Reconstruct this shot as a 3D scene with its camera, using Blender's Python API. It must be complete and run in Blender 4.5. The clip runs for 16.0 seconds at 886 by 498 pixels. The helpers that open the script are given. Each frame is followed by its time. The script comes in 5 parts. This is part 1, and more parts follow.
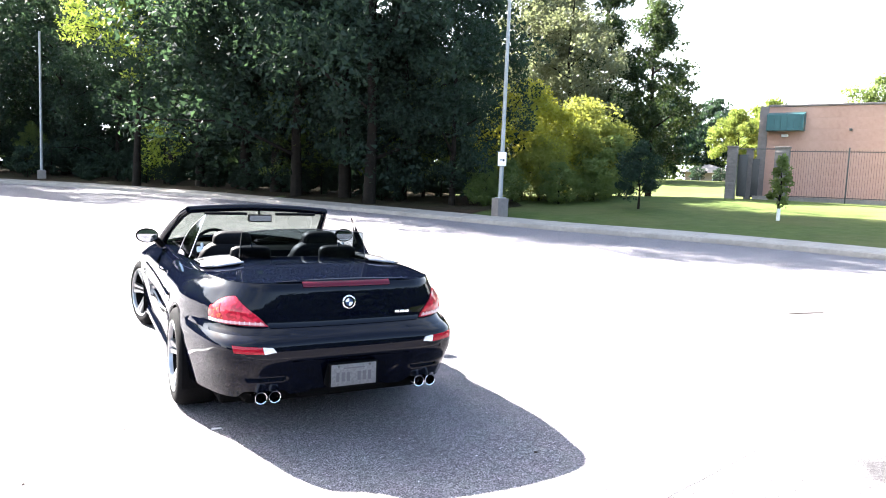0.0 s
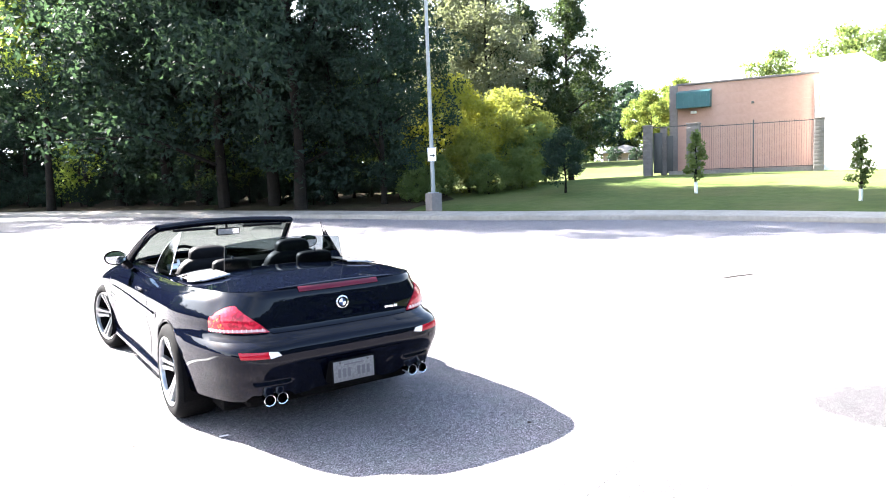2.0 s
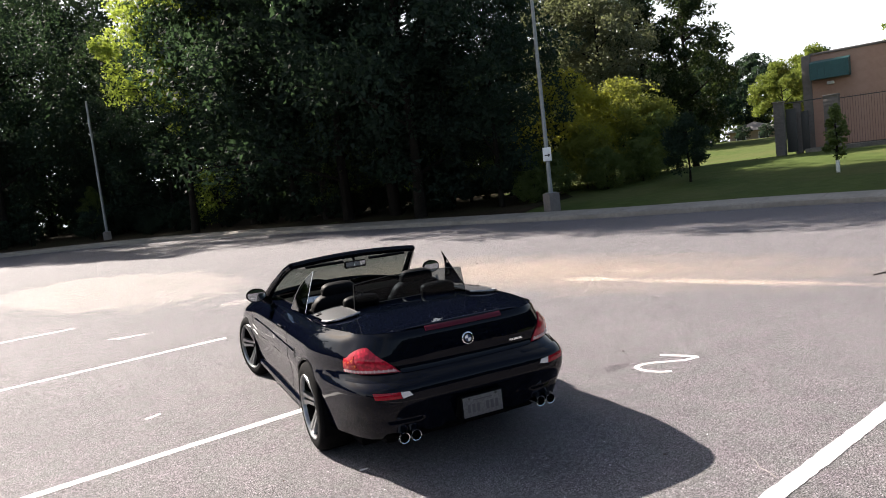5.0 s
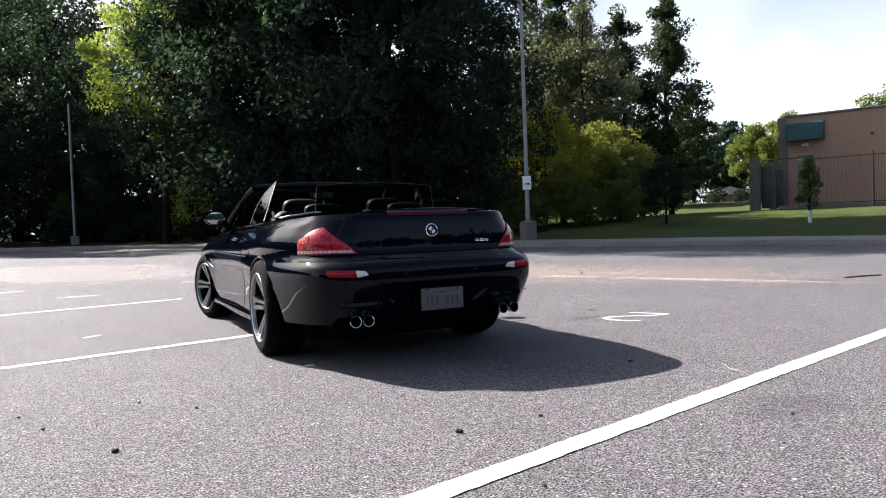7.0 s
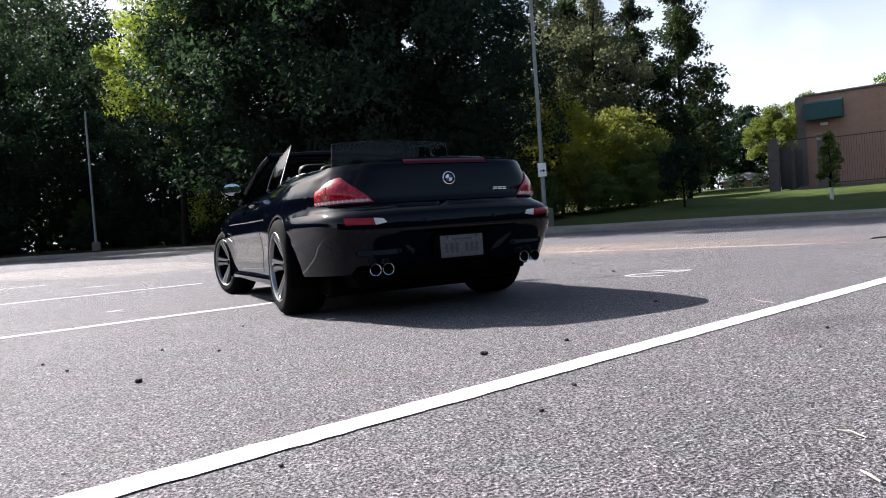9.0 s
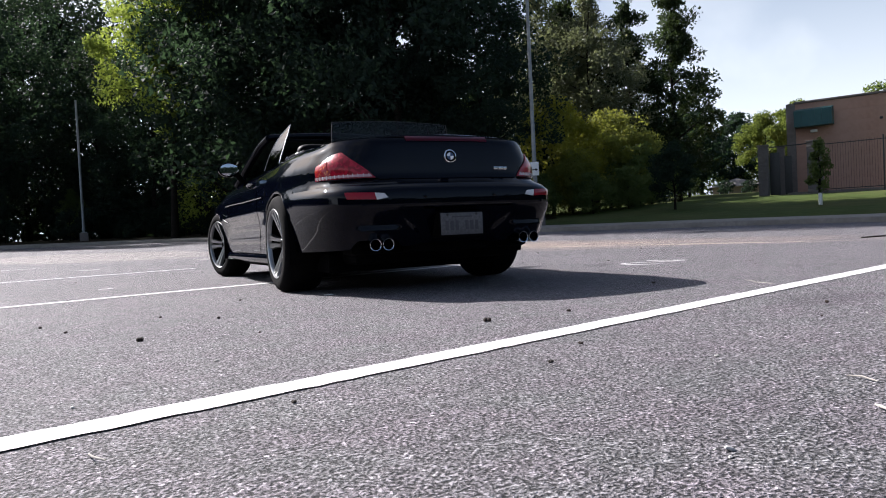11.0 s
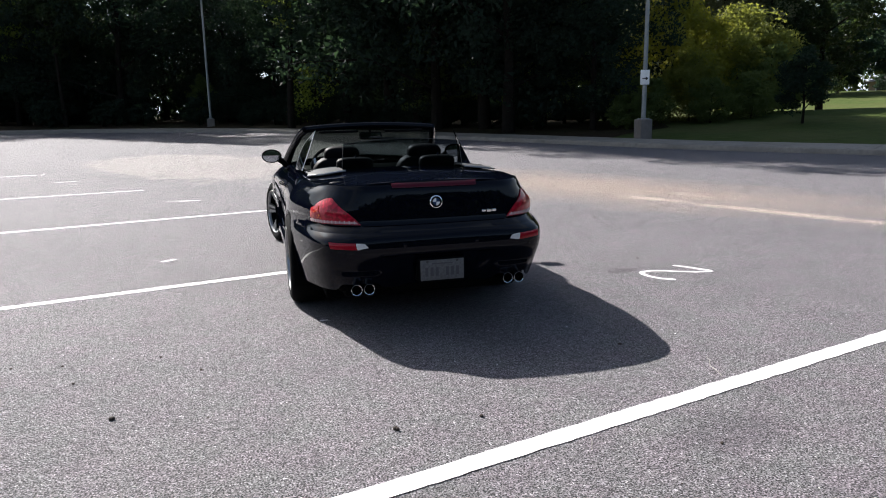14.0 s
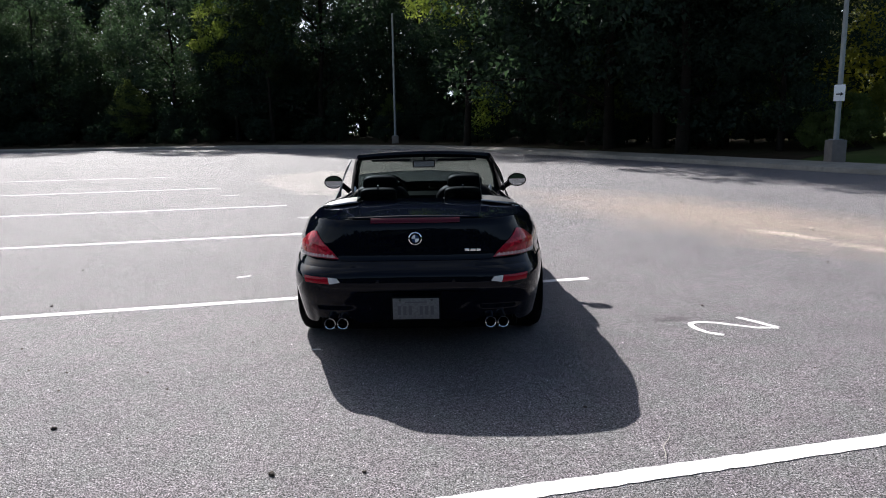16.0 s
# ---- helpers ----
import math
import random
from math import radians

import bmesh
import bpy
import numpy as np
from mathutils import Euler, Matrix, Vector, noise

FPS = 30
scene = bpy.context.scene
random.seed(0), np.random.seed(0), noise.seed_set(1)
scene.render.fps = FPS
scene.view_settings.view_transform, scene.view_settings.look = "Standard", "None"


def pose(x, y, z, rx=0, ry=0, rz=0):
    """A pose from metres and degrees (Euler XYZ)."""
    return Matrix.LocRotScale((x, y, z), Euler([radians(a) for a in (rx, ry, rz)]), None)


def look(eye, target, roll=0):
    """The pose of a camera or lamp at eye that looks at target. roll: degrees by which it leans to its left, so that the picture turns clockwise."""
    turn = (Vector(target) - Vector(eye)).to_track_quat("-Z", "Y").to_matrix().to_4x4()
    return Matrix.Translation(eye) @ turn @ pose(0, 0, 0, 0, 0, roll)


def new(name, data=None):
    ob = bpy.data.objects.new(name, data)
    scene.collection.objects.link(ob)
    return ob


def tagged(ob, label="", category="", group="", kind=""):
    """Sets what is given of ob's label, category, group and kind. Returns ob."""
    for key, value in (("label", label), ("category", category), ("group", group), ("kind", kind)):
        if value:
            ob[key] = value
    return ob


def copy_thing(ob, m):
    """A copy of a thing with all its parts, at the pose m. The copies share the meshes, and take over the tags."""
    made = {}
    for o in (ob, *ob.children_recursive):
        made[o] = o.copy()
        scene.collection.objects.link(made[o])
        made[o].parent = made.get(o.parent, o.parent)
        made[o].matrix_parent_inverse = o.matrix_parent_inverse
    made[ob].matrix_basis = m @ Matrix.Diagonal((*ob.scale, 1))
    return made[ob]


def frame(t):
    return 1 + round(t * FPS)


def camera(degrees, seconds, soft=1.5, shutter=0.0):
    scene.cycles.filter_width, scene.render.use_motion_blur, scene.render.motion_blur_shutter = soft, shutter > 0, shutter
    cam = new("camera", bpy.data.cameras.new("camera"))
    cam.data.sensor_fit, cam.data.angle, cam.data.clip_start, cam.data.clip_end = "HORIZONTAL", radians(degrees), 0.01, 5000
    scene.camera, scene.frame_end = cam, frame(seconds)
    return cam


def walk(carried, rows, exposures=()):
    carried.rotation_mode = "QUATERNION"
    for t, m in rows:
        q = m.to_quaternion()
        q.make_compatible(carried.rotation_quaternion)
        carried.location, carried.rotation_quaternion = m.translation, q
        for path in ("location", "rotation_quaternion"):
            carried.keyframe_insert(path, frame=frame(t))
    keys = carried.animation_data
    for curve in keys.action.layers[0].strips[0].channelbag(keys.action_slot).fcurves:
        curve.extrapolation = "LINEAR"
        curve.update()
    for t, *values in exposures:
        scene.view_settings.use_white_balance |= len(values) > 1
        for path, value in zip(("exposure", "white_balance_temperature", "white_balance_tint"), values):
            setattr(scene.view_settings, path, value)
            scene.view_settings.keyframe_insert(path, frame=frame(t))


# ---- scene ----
cam = camera(65.5, 16.0, 1.0)
PATH = [
    (0, (-1.512, -3.892, 1.615), (-0.567, -2.14, 1.421), 2.3),
    (0.5, (-1.503, -4.022, 1.65), (-0.634, -2.233, 1.436), -1.5),
    (1, (-1.634, -4.044, 1.632), (-0.757, -2.254, 1.464), 0.6),
    (1.5, (-1.833, -3.947, 1.62), (-0.731, -2.289, 1.426), -4.5),
    (2, (-1.965, -3.968, 1.626), (-0.845, -2.323, 1.423), -2.2),
    (2.5, (-1.995, -4.008, 1.65), (-0.839, -2.388, 1.45), -0.4),
    (3, (-1.98, -4.012, 1.859), (-0.81, -2.398, 1.69), -0.0),
    (3.5, (-1.996, -4.017, 1.969), (-1.08, -2.262, 1.681), -5.3),
    (4, (-1.993, -3.999, 1.979), (-1.165, -2.19, 1.773), -6.7),
    (4.5, (-1.979, -4.017, 1.977), (-1.171, -2.198, 1.774), -7.1),
    (7, (-1.906, -3.847, 0.835), (-1.012, -2.058, 0.783), -2.1),
    (7.5, (-1.911, -3.863, 0.692), (-1.043, -2.063, 0.625), -2.4),
    (8, (-1.906, -3.865, 0.640), (-1.003, -2.081, 0.582), -0.8),
    (8.5, (-1.900, -3.844, 0.619), (-1.015, -2.051, 0.615), -1.4),
    (9, (-1.913, -3.799, 0.515), (-1.064, -1.989, 0.462), -4.1),
    (11.5, (-1.993, -3.773, 0.378), (-1.118, -1.975, 0.325), -2.5),
    (12, (-1.999, -3.801, 0.468), (-1.395, -1.901, 0.308), -4.8),
    (12.5, (-1.942, -3.964, 0.919), (-1.43, -2.1, 0.405), -8.6),
    (13, (-1.8, -4.092, 1.306), (-1.28, -2.24, 0.758), -4.9),
    (13.5, (-1.534, -4.127, 1.383), (-1.101, -2.23, 0.917), 1.0),
    (14, (-1.185, -4.207, 1.411), (-0.65, -2.319, 1.025), -1.0),
    (14.5, (-0.844, -4.361, 1.444), (-0.337, -2.459, 1.091), -2.6),
    (15, (-0.509, -4.341, 1.476), (-0.093, -2.406, 1.187), -1.2),
    (15.5, (-0.192, -4.289, 1.48), (-0.008, -2.321, 1.176), -2.4),
    (16, (0.187, -4.223, 1.509), (0.182, -2.251, 1.176), -0.9),
]
EXPOSURES = [(0.0, 4.15, 6450, 10), (1.0, 4.15, 6450, 10), (2.0, 4.3, 6400, 10), (3.1, 3.98, 6450, 10), (3.5, 2.9, 6700, 10), (4.0, 2.6, 6850, 9), (4.5, 2.05, 7000, 10), (7.0, 1.72, 6450, 11), (7.5, 1.82, 6400, 11), (8.0, 1.78, 6400, 11), (8.5, 1.85, 6350, 11), (9.0, 1.58, 6300, 11),
             (11.5, 1.18, 6200, 13), (12.0, 1.0, 6200, 13), (12.5, 1.15, 6300, 12), (13.5, 1.35, 6350, 11), (14.2, 1.55, 6350, 8), (14.8, 2.0, 6250, 7), (15.3, 2.4, 6150, 6), (16.0, 1.42, 6300, 8)]
walk(cam, [(t, look(eye, target, roll)) for t, eye, target, roll in PATH], EXPOSURES)

# ---- light ----
SUN = Vector((-0.58, 1.16, 1.0)).normalized()      # towards the sun
world = bpy.data.worlds.new("sky")
scene.world = world
world.use_nodes = True
wn = world.node_tree.nodes
sky = wn.new("ShaderNodeTexSky")
sky.sky_type, sky.sun_disc = "NISHITA", False
sky.sun_elevation, sky.sun_rotation = math.asin(SUN.z), math.atan2(SUN.x, SUN.y)
sky.air_density, sky.dust_density, sky.ozone_density = 1.0, 2.5, 1.0
wn["Background"].inputs["Strength"].default_value = 0.056
wl = world.node_tree.links
# thin white cloud that thickens to haze at the horizon
wc, ws_, wr, wz = wn.new("ShaderNodeTexCoord"), wn.new("ShaderNodeSeparateXYZ"), wn.new("ShaderNodeMapRange"), wn.new("ShaderNodeTexNoise")
wz.inputs["Scale"].default_value, wz.inputs["Detail"].default_value = 3.2, 5
wr.inputs["From Min"].default_value, wr.inputs["From Max"].default_value = 0.1, 0.42
wr.inputs["To Min"].default_value, wr.inputs["To Max"].default_value = 1.0, 0.0
wl.new(wc.outputs["Generated"], ws_.inputs[0])
wl.new(wc.outputs["Generated"], wz.inputs["Vector"])
wl.new(ws_.outputs["Z"], wr.inputs["Value"])
wa = wn.new("ShaderNodeMath")
wa.operation, wa.use_clamp = "MULTIPLY_ADD", True
wa.inputs[1].default_value, wa.inputs[2].default_value = 2.4, -1.05
wl.new(wz.outputs["Fac"], wa.inputs[0])
wb = wn.new("ShaderNodeMath")
wb.operation, wb.use_clamp = "ADD", True
wl.new(wr.outputs[0], wb.inputs[0])
wl.new(wa.outputs[0], wb.inputs[1])
# away from the sun the cloud thins out to clear blue
wf, wq, we = wn.new("ShaderNodeVectorMath"), wn.new("ShaderNodeMapRange"), wn.new("ShaderNodeMath")
wf.operation, wf.inputs[1].default_value = "DOT_PRODUCT", Vector((SUN.x, SUN.y, 0)).normalized()
wq.inputs["From Min"].default_value, wq.inputs["From Max"].default_value = -0.5, 0.0
wq.inputs["To Min"].default_value, wq.inputs["To Max"].default_value = 0.12, 1.0
we.operation = "MULTIPLY"
wl.new(wc.outputs["Generated"], wf.inputs[0])
wl.new(wf.outputs["Value"], wq.inputs["Value"])
wl.new(wb.outputs[0], we.inputs[0])
wl.new(wq.outputs[0], we.inputs[1])
wm = wn.new("ShaderNodeMix")
wm.data_type = "RGBA"
wm.inputs[7].default_value = (5.5, 5.5, 5.45, 1)
wl.new(we.outputs[0], wm.inputs[0])
wl.new(sky.outputs[0], wm.inputs[6])
# the haze brightens round the sun
wd, wp, wg, wt = wn.new("ShaderNodeVectorMath"), wn.new("ShaderNodeMath"), wn.new("ShaderNodeMath"), wn.new("ShaderNodeVectorMath")
wd.operation, wd.inputs[1].default_value = "DOT_PRODUCT", SUN
wp.operation, wp.use_clamp, wp.inputs[1].default_value = "POWER", True, 40.0
wg.operation, wg.inputs[1].default_value, wg.inputs[2].default_value = "MULTIPLY_ADD", 14.0, 1.0
wt.operation, wt.inputs[0].default_value = "SCALE", (5.15, 5.55, 5.95)
wx = wn.new("ShaderNodeMath")
wx.operation, wx.inputs[1].default_value = "MAXIMUM", 0.0
wl.new(wc.outputs["Generated"], wd.inputs[0])
wl.new(wd.outputs["Value"], wx.inputs[0])
wl.new(wx.outputs[0], wp.inputs[0])
wl.new(wp.outputs[0], wg.inputs[0])
wh = wn.new("ShaderNodeMath")
wh.operation, wh.inputs[1].default_value = "MULTIPLY_ADD", 0.45
wl.new(wr.outputs[0], wh.inputs[0])
wl.new(wg.outputs[0], wh.inputs[2])
wl.new(wh.outputs[0], wt.inputs["Scale"])
wl.new(wt.outputs[0], wm.inputs[7])
wl.new(wm.outputs[2], wn["Background"].inputs["Color"])
sun = new("sun", bpy.data.lights.new("sun", "SUN"))
sun.data.energy, sun.data.angle, sun.data.color = 5.0, radians(0.55), (1.0, 0.95, 0.91)
sun.matrix_world = look(SUN * 60, (0, 0, 0))


# ---- materials ----
class Mat:
    """A node material with a Principled shader and short ways to feed it."""

    def __init__(self, name, colour=(0.5, 0.5, 0.5), rough=0.6, metal=0.0, **more):
        self.m = bpy.data.materials.new(name)
        self.m.use_nodes = True
        self.t = self.m.node_tree
        self.p = self.t.nodes["Principled BSDF"]
        self.p.inputs["Base Color"].default_value = (*colour, 1)
        self.p.inputs["Roughness"].default_value = rough
        self.p.inputs["Metallic"].default_value = metal
        for key, value in more.items():
            self.p.inputs[key.replace("_", " ")].default_value = value

    def node(self, kind, **values):
        n = self.t.nodes.new("ShaderNode" + kind)
        for key, value in values.items():
            n.inputs[key.replace("_", " ")].default_value = value
        return n

    def link(self, a, b):
        self.t.links.new(a, b)

    def place(self):
        return self.node("NewGeometry").outputs["Position"]

    def noise(self, scale, detail=3, rough=0.55, where=None):
        n = self.node("TexNoise", Scale=scale, Detail=detail, Roughness=rough)
        self.link(where or self.node("TexCoord").outputs["Object"], n.inputs["Vector"])
        return n.outputs["Fac"]

    def ramp(self, fac, stops):
        r = self.node("ValToRGB")
        e = r.color_ramp.elements
        while len(e) < len(stops):
            e.new(0.5)
        for el, (at, c) in zip(e, stops):
            el.position = at
            el.color = (*c, 1) if len(c) == 3 else c
        self.link(fac, r.inputs["Fac"])
        return r.outputs["Color"]

    def grey(self, fac, lo, hi):
        return self.ramp(fac, [(lo, (0, 0, 0)), (hi, (1, 1, 1))])

    def mix(self, fac, a, b, how="MIX"):
        n = self.t.nodes.new("ShaderNodeMix")
        n.data_type, n.blend_type = "RGBA", how
        for s, v in ((0, fac), (6, a), (7, b)):
            if isinstance(v, (int, float)):
                n.inputs[s].default_value = v
            elif isinstance(v, tuple):
                n.inputs[s].default_value = (*v, 1)
            else:
                self.link(v, n.inputs[s])
        return n.outputs[2]

    def maths(self, op, a, b=0.0, c=0.0):
        n = self.t.nodes.new("ShaderNodeMath")
        n.operation = op
        for s, v in enumerate((a, b, c)):
            if isinstance(v, (int, float)):
                n.inputs[s].default_value = v
            else:
                self.link(v, n.inputs[s])
        return n.outputs[0]

    def colour(self, out):
        self.link(out, self.p.inputs["Base Color"])
        return self

    def rough(self, out):
        self.link(out, self.p.inputs["Roughness"])
        return self

    def bump(self, out, strength=0.4, distance=0.01):
        b = self.node("Bump", Strength=strength, Distance=distance)
        self.link(out, b.inputs["Height"])
        self.link(b.outputs[0], self.p.inputs["Normal"])
        return self


def asphalt():
    m = Mat("asphalt", rough=0.85)
    at = m.place()
    # the stones' outlines are uneven
    shake = m.node("TexNoise", Scale=150.0, Detail=2.0)
    m.link(at, shake.inputs["Vector"])
    uneven = m.node("VectorMath")
    uneven.operation = "MULTIPLY_ADD"
    uneven.inputs[1].default_value = (0.011, 0.011, 0.011)
    m.link(shake.outputs["Color"], uneven.inputs[0])
    m.link(at, uneven.inputs[2])
    v = m.node("TexVoronoi", Scale=175.0)
    m.link(uneven.outputs[0], v.inputs["Vector"])
    v2 = m.node("TexVoronoi", Scale=80.0)
    m.link(uneven.outputs[0], v2.inputs["Vector"])
    def tone(*stops):
        return [(p, (k, k * 0.997, k * 0.998)) for p, k in stops]
    grain = m.ramp(v.outputs["Color"], tone((0.0, 0.39), (0.2, 0.92), (0.5, 1.50), (0.75, 2.1), (0.9, 3.3), (1.0, 5.6)))
    # pits between the stones, open in some places and filled in others
    fill = m.maths("MULTIPLY", m.noise(28, 3, 0.6, at), 0.30)
    pit = m.maths("ADD", m.noise(112, 3, 0.60, at), fill)
    grain = m.mix(1.0, grain, m.ramp(pit, tone((0.52, 0.06), (0.59, 0.36), (0.65, 1.02), (0.78, 1.75))), "MULTIPLY")
    stone = m.ramp(v2.outputs["Color"], tone((0.0, 0.66), (0.2, 0.93), (0.6, 1.0), (0.925, 1.06), (0.95, 2.2), (1.0, 4.8)))
    grain = m.mix(1.0, grain, stone, "MULTIPLY")
    grain = m.mix(1.0, grain, m.ramp(m.noise(4.5, 3, 0.5, at), [(0.35, (0.98, 1.0, 0.99)), (0.65, (1.07, 0.985, 1.05))]), "MULTIPLY")
    wide = m.grey(m.noise(0.35, 4, 0.6, at), 0.3, 0.7)
    mid = m.grey(m.noise(3.0, 5, 0.65, at), 0.3, 0.75)
    base = m.mix(wide, (0.078, 0.0745, 0.0780), (0.106, 0.1005, 0.1030))
    base = m.mix(0.35, base, m.mix(mid, (0.060, 0.0572, 0.0602), (0.118, 0.1125, 0.1140)))

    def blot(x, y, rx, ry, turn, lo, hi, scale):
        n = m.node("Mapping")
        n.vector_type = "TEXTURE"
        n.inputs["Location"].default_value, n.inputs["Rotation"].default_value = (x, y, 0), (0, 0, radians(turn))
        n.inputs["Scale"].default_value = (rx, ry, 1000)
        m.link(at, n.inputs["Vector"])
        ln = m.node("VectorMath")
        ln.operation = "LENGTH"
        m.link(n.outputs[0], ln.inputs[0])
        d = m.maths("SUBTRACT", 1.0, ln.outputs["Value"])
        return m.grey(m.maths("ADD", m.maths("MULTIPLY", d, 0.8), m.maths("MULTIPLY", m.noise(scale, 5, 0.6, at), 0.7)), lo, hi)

    base = m.mix(m.maths("MULTIPLY", blot(5.0, 7.4, 6.5, 2.3, -64, 0.3, 1.0, 1.2), 0.9), base, (0.172, 0.140, 0.110))
    base = m.mix(m.maths("MULTIPLY", blot(5.85, 3.4, 3.2, 0.34, -69, 0.56, 0.98, 3.0), 0.75), base, (0.27, 0.225, 0.18))
    base = m.mix(m.maths("MULTIPLY", blot(5.05, 5.55, 0.75, 0.26, -60, 0.48, 0.8, 6.0), 0.8), base, (0.27, 0.225, 0.18))
    base = m.mix(m.maths("MULTIPLY", blot(5.9, 5.6, 1.3, 0.18, -66, 0.55, 0.98, 4.0), 0.5), base, (0.24, 0.20, 0.165))
    base = m.mix(m.maths("MULTIPLY", blot(-2.5, 16.0, 6.0, 3.0, 112, 0.42, 0.58, 1.8), 0.75), base, (0.165, 0.153, 0.138))
    base = m.mix(m.maths("MULTIPLY", blot(-0.2, 9.95, 0.55, 0.28, 30, 0.40, 0.55, 3.0), 0.8), base, (0.165, 0.155, 0.145))
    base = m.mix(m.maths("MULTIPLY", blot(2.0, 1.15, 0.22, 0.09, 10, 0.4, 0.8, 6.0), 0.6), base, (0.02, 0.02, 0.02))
    # a much darker patch of asphalt to the right behind the car
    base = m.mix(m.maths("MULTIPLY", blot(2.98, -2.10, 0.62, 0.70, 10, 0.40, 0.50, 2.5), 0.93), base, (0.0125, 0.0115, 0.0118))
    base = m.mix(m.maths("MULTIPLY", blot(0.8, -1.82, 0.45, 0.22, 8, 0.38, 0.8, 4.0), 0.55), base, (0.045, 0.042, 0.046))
    # a darker patch of asphalt at the rear bumper
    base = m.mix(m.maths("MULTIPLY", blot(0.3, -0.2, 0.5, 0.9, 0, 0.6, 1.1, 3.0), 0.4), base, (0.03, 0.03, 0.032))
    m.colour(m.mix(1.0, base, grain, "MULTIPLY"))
    h = m.maths("ADD", m.grey(pit, 0.48, 0.80), m.maths("MULTIPLY", m.maths("SUBTRACT", 1.0, v2.outputs["Distance"]), 0.25))
    return m.bump(h, 0.9, 0.010).m


def speckled(name, a, b, rough, scale, bump=0.3, second=None, depth=0.005, **more):
    """Two tones mixed by noise, a second coarser stain, and relief."""
    m = Mat(name, a, rough, **more)
    c = m.mix(m.grey(m.noise(scale, 5, 0.65), 0.35, 0.68), a, b)
    if second:
        c = m.mix(m.maths("MULTIPLY", m.grey(m.noise(scale * 0.13, 4, 0.6), 0.42, 0.7), 0.6), c, second)
    return m.colour(c).bump(m.noise(scale * 2.2, 4, 0.6), bump, depth).m


def leafy(name, dark, light, glow, rough=0.65):
    m = Mat(name, dark, rough, Specular_IOR_Level=0.12)
    rnd = m.node("NewGeometry").outputs["Random Per Island"]
    obj = m.node("ObjectInfo").outputs["Random"]
    c = m.mix(rnd, dark, light)
    c = m.mix(m.maths("MULTIPLY", obj, 0.4), c, m.mix(rnd, light, dark))
    m.colour(c)
    tr = m.node("BsdfTranslucent")
    m.link(m.mix(rnd, glow, tuple(0.7 * k for k in glow)), tr.inputs["Color"])
    mx = m.node("MixShader", Fac=0.42)
    m.link(m.p.outputs[0], mx.inputs[1])
    m.link(tr.outputs[0], mx.inputs[2])
    m.link(mx.outputs[0], m.t.nodes["Material Output"].inputs["Surface"])
    return m.m


def glassy(name, tint, rough=0.02, index=1.5):
    """Thin tinted glass: a clear pane under a gloss that grows at the edge."""
    m = Mat(name, tint, rough)
    t = m.node("BsdfTransparent")
    t.inputs["Color"].default_value = (*[1 - (1 - k) * 1.0 for k in tint], 1)
    g = m.node("BsdfGlossy", Roughness=rough)
    f = m.node("Fresnel", IOR=index)
    mx = m.node("MixShader")
    m.link(f.outputs[0], mx.inputs[0])
    m.link(t.outputs[0], mx.inputs[1])
    m.link(g.outputs[0], mx.inputs[2])
    m.link(mx.outputs[0], m.t.nodes["Material Output"].inputs["Surface"])
    return m.m


def car_paint():
    m = Mat("dark_blue_paint", (0.004, 0.005, 0.012), 0.38, 0.0, Coat_Weight=1.0, Coat_Roughness=0.02, Coat_IOR=1.265)
    m.p.inputs["Specular IOR Level"].default_value = 0.0
    m.colour(m.mix(m.grey(m.noise(400, 2, 0.5), 0.45, 0.75), (0.0011, 0.0016, 0.0044), (0.0015, 0.0022, 0.0062)))
    dust = m.grey(m.noise(6, 5, 0.7), 0.45, 0.8)
    b = m.maths("ADD", 0.012, m.maths("MULTIPLY", dust, 0.04))
    m.link(b, m.p.inputs["Coat Roughness"])
    return m.m


def faceted(name, dark, light, cells, share):
    """A coloured lens over small reflector cells."""
    m = Mat(name, dark, 0.3, Coat_Weight=1.0, Coat_Roughness=0.02, Coat_IOR=1.36, Specular_IOR_Level=0.1)
    v = m.node("TexVoronoi", Scale=float(cells))
    m.link(m.node("TexCoord").outputs["Object"], v.inputs["Vector"])
    spot = m.node("SeparateColor")
    m.link(v.outputs["Color"], spot.inputs[0])
    m.colour(m.mix(m.grey(m.maths("ADD", m.maths("MULTIPLY", spot.outputs[0], 0.6), m.maths("MULTIPLY", m.noise(9, 3, 0.5), 0.4)), share, share + 0.2), dark, light))
    return m.bump(v.outputs["Distance"], 0.15, 0.002).m


ASPHALT = asphalt()
PAINT_WHITE = speckled("road_paint", (0.66, 0.64, 0.635), (0.47, 0.455, 0.45), 0.75, 26, 0.8, (0.54, 0.525, 0.51))
CONCRETE = speckled("kerb_concrete", (0.265, 0.238, 0.208), (0.20, 0.178, 0.155), 0.9, 9, 0.4, (0.13, 0.115, 0.097))
POLE_METAL = speckled("galvanised_pole", (0.27, 0.285, 0.285), (0.21, 0.225, 0.225), 0.6, 8, 0.1, Metallic=0.3)
GRASS = speckled("grass_ground", (0.040, 0.058, 0.015), (0.062, 0.082, 0.024), 0.9, 1.6, 0.6, (0.085, 0.080, 0.034), 0.05, Specular_IOR_Level=0.05)
BLADE = leafy("grass_blades", (0.045, 0.09, 0.015), (0.09, 0.16, 0.03), (0.10, 0.2, 0.02))
DIRT = speckled("leaf_litter", (0.040, 0.028, 0.017), (0.022, 0.017, 0.011), 0.95, 2.0, 0.8, (0.018, 0.024, 0.009), 0.05, Specular_IOR_Level=0.05)
